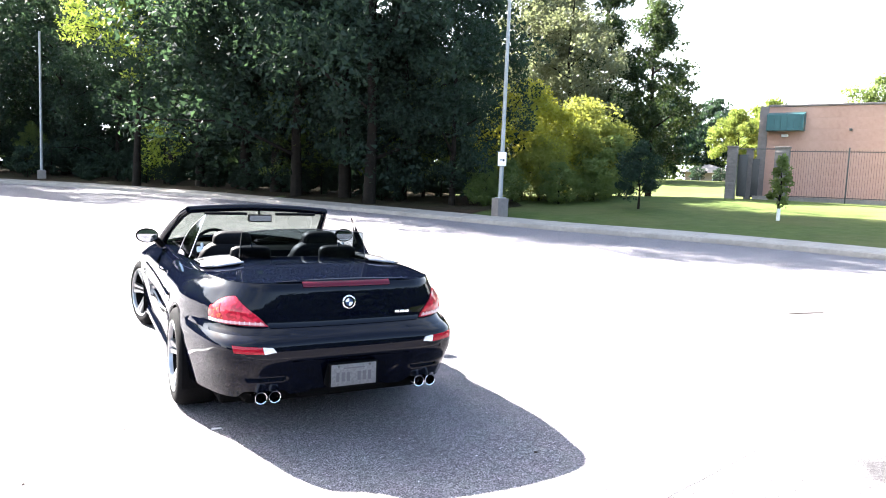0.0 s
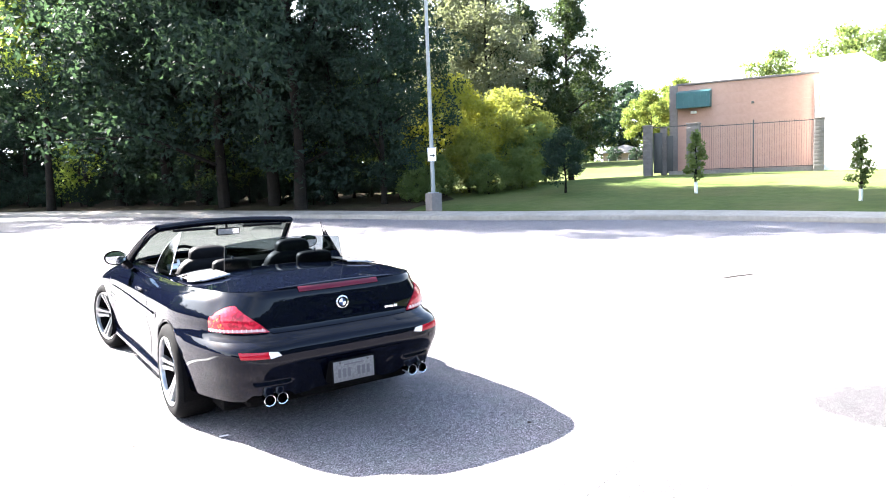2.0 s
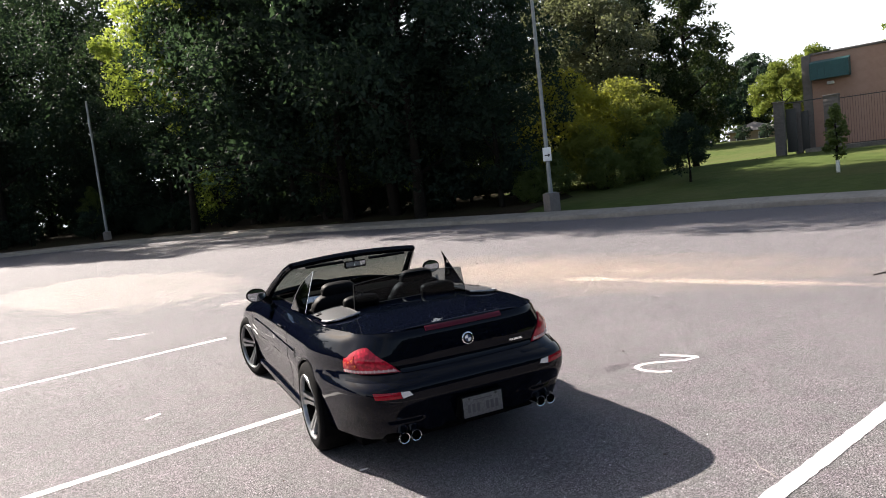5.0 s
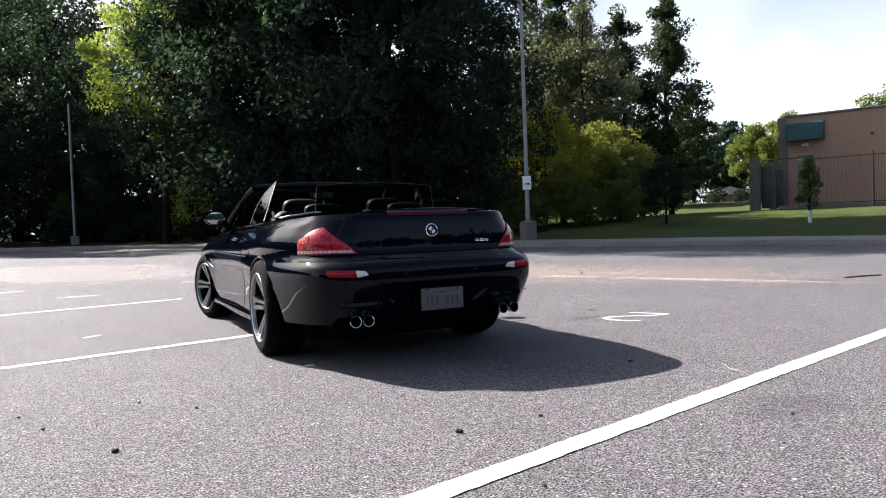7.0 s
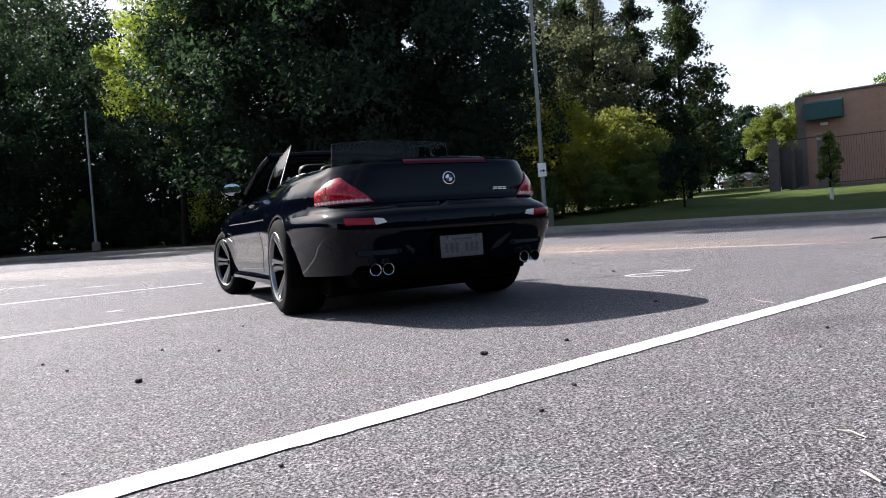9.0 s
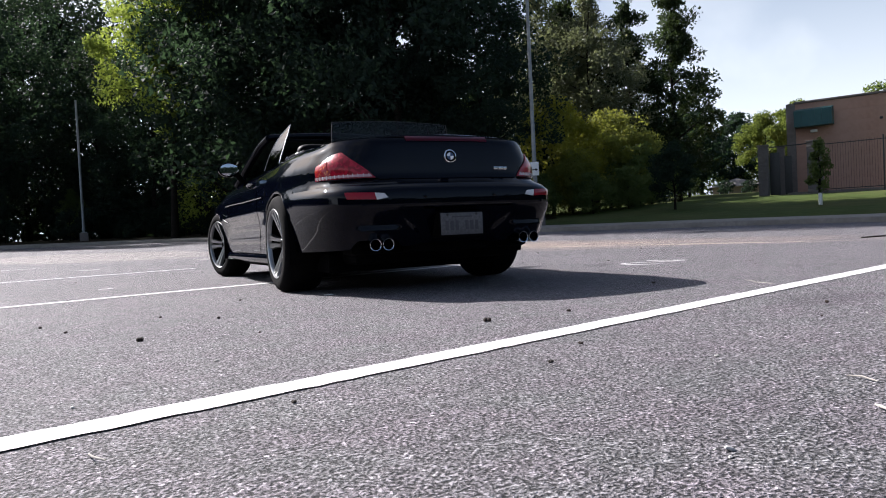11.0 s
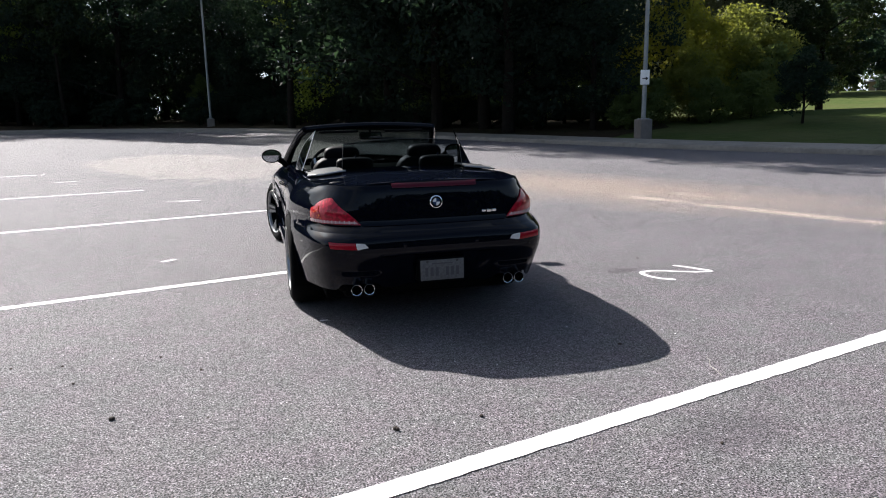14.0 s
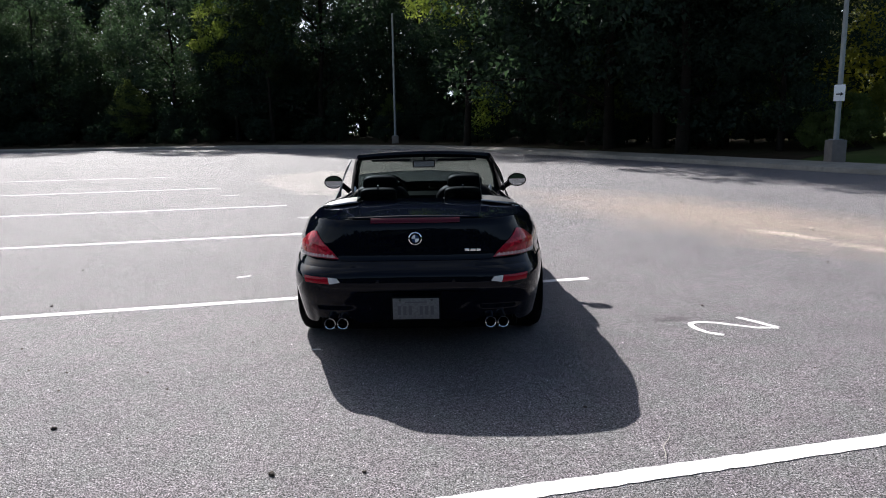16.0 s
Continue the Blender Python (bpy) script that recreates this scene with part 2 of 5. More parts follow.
BARK = speckled("bark", (0.017, 0.014, 0.011), (0.009, 0.008, 0.007), 0.95, 14, 0.9, (0.022, 0.020, 0.017), 0.03, Specular_IOR_Level=0.05)
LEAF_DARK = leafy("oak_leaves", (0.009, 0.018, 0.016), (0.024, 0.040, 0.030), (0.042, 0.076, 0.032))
# the deep wood's shade is put into these leaves: less light shines through
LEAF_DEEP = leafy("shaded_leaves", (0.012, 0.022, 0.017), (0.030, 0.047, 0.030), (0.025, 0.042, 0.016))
LEAF_MID = leafy("maple_leaves", (0.036, 0.058, 0.024), (0.085, 0.112, 0.042), (0.24, 0.31, 0.07))
# the leaves' sunlit sheen is put into a paler, greyer colour
LEAF_SHEEN = leafy("sheen_grey_leaves", (0.055, 0.066, 0.040), (0.13, 0.14, 0.090), (0.16, 0.18, 0.08), 0.38)
LEAF_YELLOW = leafy("yellow_green_leaves", (0.105, 0.120, 0.020), (0.22, 0.22, 0.035), (0.46, 0.45, 0.05))
LEAF_LIME = leafy("lime_leaves", (0.085, 0.13, 0.026), (0.16, 0.21, 0.042), (0.42, 0.52, 0.08))
LEAF_SUN = leafy("sunlit_leaves", (0.06, 0.090, 0.02), (0.11, 0.14, 0.03), (0.22, 0.27, 0.05))
LEAF_OLIVE = leafy("olive_leaves", (0.09, 0.108, 0.026), (0.16, 0.175, 0.045), (0.34, 0.36, 0.06))
NEEDLES = leafy("pine_needles", (0.014, 0.026, 0.014), (0.032, 0.048, 0.022), (0.05, 0.075, 0.02), 0.5)
BLOCK_PINK = speckled("pink_split_block", (0.42, 0.255, 0.195), (0.36, 0.212, 0.16), 0.9, 5, 0.5, (0.47, 0.30, 0.235), 0.02)
BLOCK_GREY = speckled("grey_split_block", (0.17, 0.148, 0.136), (0.12, 0.105, 0.097), 0.9, 6, 0.5, (0.20, 0.175, 0.16), 0.02)
STUCCO = speckled("white_stucco", (0.78, 0.76, 0.72), (0.70, 0.68, 0.64), 0.85, 7, 0.3, (0.66, 0.64, 0.60), 0.01)
GREEN_METAL = speckled("green_metal_roof", (0.022, 0.095, 0.098), (0.016, 0.075, 0.078), 0.5, 5, 0.1, (0.03, 0.11, 0.115), Metallic=0.2)
DARK_IRON = speckled("dark_iron", (0.02, 0.022, 0.022), (0.035, 0.035, 0.034), 0.5, 12, 0.2)
SIGN_WHITE = speckled("sign_white", (0.78, 0.79, 0.78), (0.70, 0.71, 0.70), 0.5, 12, 0.05)
BLACK_MARK = Mat("black_marking", (0.02, 0.02, 0.02), 0.6).m
TRUNK_WHITE = speckled("white_tree_guard", (0.75, 0.75, 0.72), (0.62, 0.62, 0.58), 0.8, 20, 0.3)
ROOF_GREY = speckled("grey_shingle", (0.20, 0.18, 0.165), (0.13, 0.12, 0.11), 0.9, 3, 0.5)
HOUSE_WALL = speckled("tan_house_wall", (0.40, 0.30, 0.23), (0.33, 0.24, 0.18), 0.9, 3, 0.3)
PICNIC_WOOD = speckled("yellow_green_boards", (0.34, 0.33, 0.10), (0.26, 0.26, 0.09), 0.7, 10, 0.3, (0.38, 0.37, 0.22))
PAINT = car_paint()
BLACK_PLASTIC = speckled("black_plastic", (0.0025, 0.0025, 0.0027), (0.004, 0.004, 0.0043), 0.8, 120, 0.15, depth=0.001, Specular_IOR_Level=0.03)
RUBBER = speckled("tyre_rubber", (0.003, 0.003, 0.0034), (0.006, 0.006, 0.006), 0.9, 60, 0.3, depth=0.002, Specular_IOR_Level=0.06)
RIM = speckled("silver_wheel_paint", (0.36, 0.365, 0.37), (0.30, 0.305, 0.31), 0.28, 30, 0.02, (0.18, 0.178, 0.175), 0.001, Metallic=0.9)
CHROME = Mat("chrome", (0.82, 0.83, 0.84), 0.06, 1.0).m
DARK_METAL = speckled("dark_metal", (0.08, 0.08, 0.08), (0.05, 0.048, 0.046), 0.5, 40, 0.2, Metallic=0.8)
LEATHER = speckled("black_leather", (0.0022, 0.0022, 0.0027), (0.0042, 0.0042, 0.0048), 0.55, 90, 0.35, depth=0.002, Specular_IOR_Level=0.06)
GREY_LEATHER = speckled("grey_cover_leather", (0.044, 0.044, 0.047), (0.032, 0.032, 0.035), 0.4, 80, 0.3, depth=0.002)
FLAP_TRIM = speckled("pale_flap_trim", (0.26, 0.26, 0.27), (0.20, 0.20, 0.21), 0.45, 50, 0.1)
SILVER_TRIM = speckled("silver_trim", (0.62, 0.63, 0.64), (0.55, 0.56, 0.57), 0.25, 40, 0.02, Metallic=0.6)
RED_LENS = faceted("red_lens", (0.24, 0.003, 0.014), (0.44, 0.008, 0.030), 55, 0.5)
BRAKE_LENS = Mat("brake_lens", (0.065, 0.002, 0.010), 0.3, Coat_Weight=0.5, Coat_Roughness=0.03, Coat_IOR=1.3, Specular_IOR_Level=0.1).m
DARK_RED_LENS = Mat("dark_red_lens", (0.26, 0.003, 0.012), 0.25, Coat_Weight=1.0, Coat_Roughness=0.02, Coat_IOR=1.33, Specular_IOR_Level=0.1).m
CLEAR_LENS = Mat("clear_lens", (0.62, 0.60, 0.58), 0.12, Coat_Weight=1.0, Coat_Roughness=0.03).m
WINDSCREEN = glassy("windscreen_glass", (0.25, 0.285, 0.265))
TINTED = glassy("tinted_glass", (0.075, 0.085, 0.09))
REAR_TINT = glassy("rear_tinted_glass", (0.21, 0.25, 0.28), index=1.28)
BAND_LENS = Mat("light_band_lens", (0.52, 0.30, 0.31), 0.15, Coat_Weight=1.0, Coat_Roughness=0.03).m
# lighter amber cells: sun caught in the lamp's reflectors, put into the colour
AMBER_GLINTS = faceted("amber_glints", (0.30, 0.006, 0.015), (0.85, 0.19, 0.03), 130, 0.60)
MIRROR = Mat("mirror", (0.42, 0.45, 0.48), 0.02, 1.0).m
PLATE = speckled("plate_aluminium", (0.125, 0.125, 0.127), (0.07, 0.07, 0.073), 0.55, 60, 0.1, depth=0.001)
PLATE_INK = Mat("plate_ink", (0.055, 0.055, 0.062), 0.5).m
BLUE = Mat("blue_enamel", (0.02, 0.045, 0.11), 0.2, Coat_Weight=1.0).m
WHITE_ENAMEL = Mat("white_enamel", (0.75, 0.76, 0.77), 0.2, Coat_Weight=1.0).m
DEBRIS = speckled("dark_debris", (0.05, 0.035, 0.025), (0.025, 0.018, 0.014), 0.9, 90, 0.6)
TWIG = speckled("pale_twig", (0.40, 0.375, 0.335), (0.29, 0.265, 0.235), 0.8, 30, 0.3)
CHIP = speckled("pale_stone", (0.50, 0.48, 0.46), (0.34, 0.325, 0.31), 0.9, 140, 0.5, depth=0.002)
PAPER = speckled("paper_scrap", (0.72, 0.71, 0.68), (0.6, 0.59, 0.56), 0.8, 50, 0.2)


# ---- mesh tools ----
class Shape:
    """Gathers vertices and faces of one mesh."""

    def __init__(self):
        self.v, self.f = [], []

    def add(self, verts, faces, m=None):
        n = len(self.v)
        self.v += [tuple(m @ Vector(p)) for p in verts] if m else [tuple(p) for p in verts]
        self.f += [tuple(n + i for i in f) for f in faces]
        return self

    def box(self, a, b, bevel=0.0, m=None):
        """A box between two corners, its edges cut off by bevel."""
        (x0, y0, z0), (x1, y1, z1) = a, b
        if bevel <= 0:
            vs = [(x, y, z) for z in (z0, z1) for y in (y0, y1) for x in (x0, x1)]
            return self.add(vs, [(0, 2, 3, 1), (4, 5, 7, 6), (0, 1, 5, 4), (2, 6, 7, 3), (0, 4, 6, 2), (1, 3, 7, 5)], m)
        bm = bmesh.new()
        bmesh.ops.create_cube(bm, size=1.0, matrix=Matrix.Translation(((x0 + x1) / 2, (y0 + y1) / 2, (z0 + z1) / 2)) @ Matrix.Diagonal((x1 - x0, y1 - y0, z1 - z0, 1)))
        bmesh.ops.bevel(bm, geom=bm.edges[:], offset=bevel, segments=2, affect="EDGES", profile=0.6)
        bm.verts.index_update()
        self.add([v.co.copy() for v in bm.verts], [[v.index for v in f.verts] for f in bm.faces], m)
        bm.free()
        return self

    def tube(self, path, radii, sides=10, m=None, flat=1.0):
        """A round bar along a path, closed at both ends."""
        path = [Vector(p) for p in path]
        radii = radii if isinstance(radii, (list, tuple)) else [radii] * len(path)
        vs, fs, side = [], [], None
        for i, p in enumerate(path):
            d = (path[min(i + 1, len(path) - 1)] - path[max(i - 1, 0)]).normalized()
            if side is None:
                side = d.orthogonal().normalized()
            side = (side - d * side.dot(d)).normalized()
            up = d.cross(side)
            for k in range(sides):
                a = 2 * math.pi * k / sides
                vs.append(p + radii[i] * (side * math.cos(a) + up * math.sin(a) * flat))
        for i in range(len(path) - 1):
            for k in range(sides):
                fs.append((i * sides + k, i * sides + (k + 1) % sides, (i + 1) * sides + (k + 1) % sides, (i + 1) * sides + k))
        fs.append(tuple(range(sides))[::-1])
        fs.append(tuple(range(len(vs) - sides, len(vs))))
        return self.add(vs, fs, m)

    def lathe(self, profile, sides=48, m=None):
        """Spins (radius, height) rows about z; open where the ends have a radius."""
        vs = [(r * math.cos(2 * math.pi * k / sides), r * math.sin(2 * math.pi * k / sides), h) for r, h in profile for k in range(sides)]
        fs = [(i * sides + k, i * sides + (k + 1) % sides, (i + 1) * sides + (k + 1) % sides, (i + 1) * sides + k) for i in range(len(profile) - 1) for k in range(sides)]
        return self.add(vs, fs, m)

    def grid(self, f, us, vs, m=None, flip=False):
        """A sheet f(u, v)."""
        pts = [f(u, v) for u in us for v in vs]
        n = len(vs)
        fs = [(i * n + j, (i + 1) * n + j, (i + 1) * n + j + 1, i * n + j + 1) for i in range(len(us) - 1) for j in range(n - 1)]
        return self.add(pts, [q[::-1] for q in fs] if flip else fs, m)

    def shell(self, f, us, vs, thick, flip=False):
        """A sheet f(u, v) with a rim bent back by thick against its normal."""
        nu, nv = len(us), len(vs)
        P = [[Vector(f(u, v)) for v in vs] for u in us]
        self.grid(lambda i, j: P[i][j], range(nu), range(nv), None, flip)
        ring = [(i, 0) for i in range(nu)] + [(nu - 1, j) for j in range(1, nv)] + [(i, nv - 1) for i in range(nu - 2, -1, -1)] + [(0, j) for j in range(nv - 2, 0, -1)]
        top, low = [], []
        for i, j in ring:
            a = P[min(i + 1, nu - 1)][j] - P[max(i - 1, 0)][j]
            b = P[i][min(j + 1, nv - 1)] - P[i][max(j - 1, 0)]
            n = a.cross(b)
            n = n.normalized() if n.length > 1e-9 else Vector((0, 0, 1))
            top.append(P[i][j])
            low.append(P[i][j] - n * thick * (-1 if flip else 1))
        k = len(ring)
        fs = [(i, k + i, k + (i + 1) % k, (i + 1) % k) for i in range(k)]
        return self.add(top + low, [q[::-1] for q in fs] if flip else fs)

    def mirrored(self):
        s = Shape()
        s.v = [(-x, y, z) for x, y, z in self.v]
        s.f = [q[::-1] for q in self.f]
        return s

    def mesh(self, name, material, smooth=True, angle=40):
        me = bpy.data.meshes.new(name)
        me.from_pydata(self.v, [], self.f)
        me.materials.append(material)
        me.update()
        if smooth:
            me.shade_smooth()
            me.set_sharp_from_angle(angle=radians(angle))
        return me


def part(name, shape, material, parent=None, label="", smooth=True, angle=40):
    """One mesh object, under a thing or a part."""
    ob = new(name, shape.mesh(name, material, smooth, angle))
    ob.parent = parent
    return tagged(ob, label)


def thing(name, shape, material, label, category, group="", kind="", smooth=True, angle=40):
    return tagged(part(name, shape, material, None, "", smooth, angle), label, category, group, kind)


def holder(name, label, category, group="", kind="", at=(0, 0, 0)):
    e = new(name)
    e.location = at
    e.empty_display_size = 0.2
    return tagged(e, label, category, group, kind)


def steps(a, b, n):
    return [a + (b - a) * i / (n - 1) for i in range(n)]


def curve(xs, ys):
    """A smooth curve through points (monotone cubic)."""
    xs, ys = np.array(xs, float), np.array(ys, float)
    h, d = np.diff(xs), np.diff(ys) / np.diff(xs)
    m = np.concatenate([[d[0]], [0 if a * b <= 0 else 2 * a * b / (a + b) for a, b in zip(d, d[1:])], [d[-1]]])

    def f(x):
        i = int(min(max(np.searchsorted(xs, x) - 1, 0), len(h) - 1))
        t = min(max((x - xs[i]) / h[i], 0), 1)
        return float(ys[i] * (1 + 2 * t) * (1 - t) ** 2 + h[i] * m[i] * t * (1 - t) ** 2 + ys[i + 1] * t * t * (3 - 2 * t) + h[i] * m[i + 1] * t * t * (t - 1))
    return f


def ease(a, b, x):
    t = min(max((x - a) / (b - a), 0), 1)
    return t * t * (3 - 2 * t)


# ---- ground ----
def lot_height(x, y):
    """The lot is level round the car and climbs gently ahead of it."""
    return 0.014 * (math.log1p(math.exp(min((y - 6.0) * 1.2, 60))) / 1.2 if y < 50 else y - 6.0) if y < 120 else 0.014 * 114


KERB = [(18.3, -60), (18.3, -30), (18.3, -8), (18.3, 0), (18.0, 4.0), (17.2, 7.5), (15.9, 10.5), (13.9, 13.3), (12.2, 16.0), (10.6, 19.5), (8.9, 23.0), (6.6, 27.5), (3.5, 33.5), (-0.5, 39.0), (-6, 43.5), (-14, 46.5), (-25, 47), (-40, 45), (-62, 40), (-110, 26)]
_kd = np.concatenate([[0], np.cumsum(np.hypot(*np.diff(np.array(KERB), axis=0).T))])
_kx, _ky = curve(_kd, [p[0] for p in KERB]), curve(_kd, [p[1] for p in KERB])
KERB_LENGTH = float(_kd[-1])


def kerb_at(s, off=0.0):
    """A point on the kerb line, s metres along it and off metres away from the lot."""
    x, y = _kx(s), _ky(s)
    dx, dy = _kx(s + 0.5) - _kx(s - 0.5), _ky(s + 0.5) - _ky(s - 0.5)
    n = math.hypot(dx, dy)
    return x + dy / n * off, y - dx / n * off


def lawn_height(x, y, off):
    bank = ease(40, 20, y) * ease(4, 12, x)
    return lot_height(x, y) + 0.17 + 0.12 * ease(1.5, 4, off) + bank * 0.85 * ease(2, 17, off) + 2.0 * ease(26, 60, off) * ease(28, 40, x)


xs = [-900, -300, -120, -70, -45] + steps(-30, 30, 31) + [45, 70, 120, 300, 900]
ys = [-900, -300, -120, -60, -30] + steps(-14, 60, 75) + [80, 120, 300, 900]
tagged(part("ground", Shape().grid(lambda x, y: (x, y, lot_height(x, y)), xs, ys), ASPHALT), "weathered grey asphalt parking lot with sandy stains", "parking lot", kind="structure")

ks = steps(0, KERB_LENGTH, 220)
prof = [(0.0, -0.1), (0.0, 0.125), (0.012, 0.145), (0.035, 0.152), (0.15, 0.155), (0.15, 0.05)]


def kerb_point(s, j):
    x, y = kerb_at(s, prof[j][0])
    return x, y, lot_height(x, y) + prof[j][1]


tagged(part("kerb", Shape().grid(kerb_point, ks, range(len(prof))), CONCRETE), "pale concrete kerb edging the lot", "kerb", kind="structure")


def lawn_point(s, off):
    x, y = kerb_at(s, off)
    return x, y, lawn_height(x, y, off)


tagged(part("lawn", Shape().grid(lawn_point, steps(0, KERB_LENGTH, 120), [1.6, 2.2, 3, 4, 5.5, 7, 9, 11, 13, 15, 17.5, 20, 26, 35, 60, 120, 400]), GRASS), "mown green lawn rising behind the pavement", "lawn", kind="structure")

S_WOOD = 81.0         # along the kerb: the lawn lies before it, the wood after


def wood_point(s, off):
    off = 1.72 + (off - 1.72) * min(1.0, 0.1 + (s - S_WOOD) / 32)      # narrow beside the lawn
    x, y = kerb_at(s, off)
    return x, y, lawn_height(x, y, off) + 0.03 + 0.05 * noise.noise((x * 0.6, y * 0.6, 3))


tagged(part("wood_floor", Shape().grid(wood_point, steps(S_WOOD, KERB_LENGTH, 95), [1.72, 2.6, 3.6, 5.5, 8, 12, 18, 28, 45]), DIRT), "bare soil and leaf litter under the trees", "soil", kind="structure")


# ---- painted lines ----
def stripe(path, width, lift=0.004, rag=0.004):
    """A flat painted band along a path, with slightly ragged edges."""
    fine = []
    for (x0, y0), (x1, y1) in zip(path, path[1:]):
        n = max(2, int(math.hypot(x1 - x0, y1 - y0) / 0.05))
        fine += [(x0 + (x1 - x0) * i / n, y0 + (y1 - y0) * i / n) for i in range(n)]
    fine.append(path[-1])
    sh, vs = Shape(), []
    for i, (x, y) in enumerate(fine):
        ax, ay = fine[max(i - 1, 0)]
        bx, by = fine[min(i + 1, len(fine) - 1)]
        L = math.hypot(bx - ax, by - ay)
        nx, ny = -(by - ay) / L, (bx - ax) / L
        for side in (-1, 1):
            w = side * (width / 2 + random.uniform(-rag, rag))
            vs.append((x + nx * w, y + ny * w, lot_height(x, y) + lift))
    return sh.add(vs, [(2 * i, 2 * i + 2, 2 * i + 3, 2 * i + 1)[::-1] for i in range(len(fine) - 1)])


for a, b, label in (((-4.6, -2.780), (4.8, -0.458), "thick white painted parking line behind the car"),
                    ((-5.6, 1.02), (1.66, 2.74), "white painted parking line running under the car"),
                    ((-7.6, 4.89), (-0.88, 6.5), "white painted parking line"),
                    ((-10.6, 8.5), (-3.1, 10.1), "white painted parking line"),
                    ((-13.6, 12.5), (-5.85, 14.5), "white painted parking line"),
                    ((-17.0, 17.2), (-8.7, 18.9), "white painted parking line")):
    tagged(thing("parking_line", stripe([a, b], 0.110 if b[0] > 4 else 0.10, rag=0.0045 if b[0] > 4 else 0.004), PAINT_WHITE, label, "road marking", "parking lines", smooth=False))
arc = [(2.24, 0.69), (2.15, 0.76), (2.10, 0.86), (2.09, 0.95), (2.11, 1.01), (2.16, 1.04), (2.23, 1.04), (2.32, 1.01), (2.44, 0.94), (2.56, 0.87), (2.72, 0.855)]
two = stripe(arc, 0.045)
foot = stripe([(2.72, 0.86), (2.64, 1.01), (2.54, 1.17)], 0.05)
two.add(foot.v, foot.f)
thing("stall_number", two, PAINT_WHITE, "hand-painted white number two on the asphalt", "road marking", smooth=False)
tick = stripe([(-2.50, 8.22), (-1.95, 8.12)], 0.05)
q = stripe([(-2.36, 8.05), (-2.10, 8.12)], 0.05)
tick.add(q.v, q.f)
thing("stall_number", tick, PAINT_WHITE, "worn white painted number strokes on the asphalt", "road marking", smooth=False)
thing("stall_number", stripe([(-2.06, 3.05), (-1.93, 3.13)], 0.05), PAINT_WHITE, "worn white painted dash on the asphalt", "road marking", smooth=False)
thing("stall_number", stripe([(-5.2, 12.3), (-4.75, 12.5)], 0.06), PAINT_WHITE, "worn white painted number strokes on the asphalt", "road marking", smooth=False)


# ---- lamp poles ----
def lamp_pole(x, y, base, height, label, sign):
    e = holder("street_lamp", label, "street lamp", "lot lamps", at=(x, y, base))
    part("pedestal", Shape().box((-0.24, -0.24, -0.4), (0.24, 0.24, 0.66), 0.03), BLOCK_GREY, e, "weathered concrete pedestal")
    part("base_plate", Shape().box((-0.16, -0.16, 0.66), (0.16, 0.16, 0.69), 0.006), POLE_METAL, e)
    part("pole", Shape().tube([(0, 0, 0.69), (0, 0, height)], [0.085, 0.06], 14), POLE_METAL, e, "grey galvanised pole")
    if not sign:
        return e
    part("lamp_arm", Shape().tube([(0, 0, height - 0.1), (-0.25, -0.1, height - 0.02), (-0.45, -0.18, height + 0.02)], 0.035, 8), POLE_METAL, e)
    part("lamp_head", Shape().box((-0.85, -0.18, -0.06), (-0.3, 0.18, 0.08), 0.04, pose(0, 0, height, 0, 0, 22)), DARK_IRON, e, "flat dark lamp head")
    p = part("sign_panel", Shape().box((-0.16, -0.115, 1.9), (0.16, -0.10, 2.42), 0.004, pose(0, 0, 0, 0, 0, -32)), SIGN_WHITE, e, "small white sign with a dark arrow")
    part("arrow", Shape().box((-0.09, -0.121, 2.10), (0.05, -0.1165, 2.14), 0, pose(0, 0, 0, 0, 0, -32)).add([(0.03, -0.121, 2.05), (0.03, -0.121, 2.19), (0.12, -0.121, 2.12)], [(0, 2, 1)], pose(0, 0, 0, 0, 0, -32)), BLACK_MARK, p, smooth=False)
    return e


lamp_pole(13.075, 18.65, 0.42, 9.2, "tall grey lamp pole on a concrete pedestal with a small sign", True)
lamp_pole(-3.2, 45.4, 0.68, 9.0, "far grey lamp pole on a concrete pedestal", False)

# ---- building ----
BL, BR = Vector((35.25, 23.87, 1.45)), Vector((38.92, 16.97, 1.45))
ALONG = (BR - BL).normalized()
OUT = Vector((ALONG.y, -ALONG.x, 0)) * (1 if Vector((ALONG.y, -ALONG.x, 0)).dot(Vector((-1, -0.4, 0))) > 0 else -1)
FACE = Matrix(((ALONG.x, -OUT.x, 0, BL.x), (ALONG.y, -OUT.y, 0, BL.y), (0, 0, 1, BL.z), (0, 0, 0, 1)))   # x along the wall, -y out of it
WALL = (BR - BL).length
TOP = 5.45
school = holder("school_building", "single-storey pink block building with a green canopy", "building")
school.matrix_basis = FACE
part("core_wall", Shape().box((0.02, 0.03, -1.0), (WALL, 12, TOP - 0.02)), BLOCK_PINK, school, smooth=False)
COURSE = 0.66
course = Shape().box((0.0, 0.005, 0.004), (WALL + 0.02, 0.03, COURSE - 0.006), 0.004).mesh("wall_course", BLOCK_PINK, False)
for k in range(8):
    c = new("wall_course", course)
    c.parent, c.location = school, (0, 0, 0.1 + k * COURSE)
part("coping", Shape().box((-0.05, -0.08, TOP - 0.06), (WALL + 0.06, 12.05, TOP + 0.06), 0.015), BLOCK_GREY, school, "thin grey roof coping")
part("corner_pier", Shape().box((-0.48, -0.10, -1.0), (0.0, 1.2, TOP - 0.02), 0.01), BLOCK_GREY, school, "grey block corner pier")
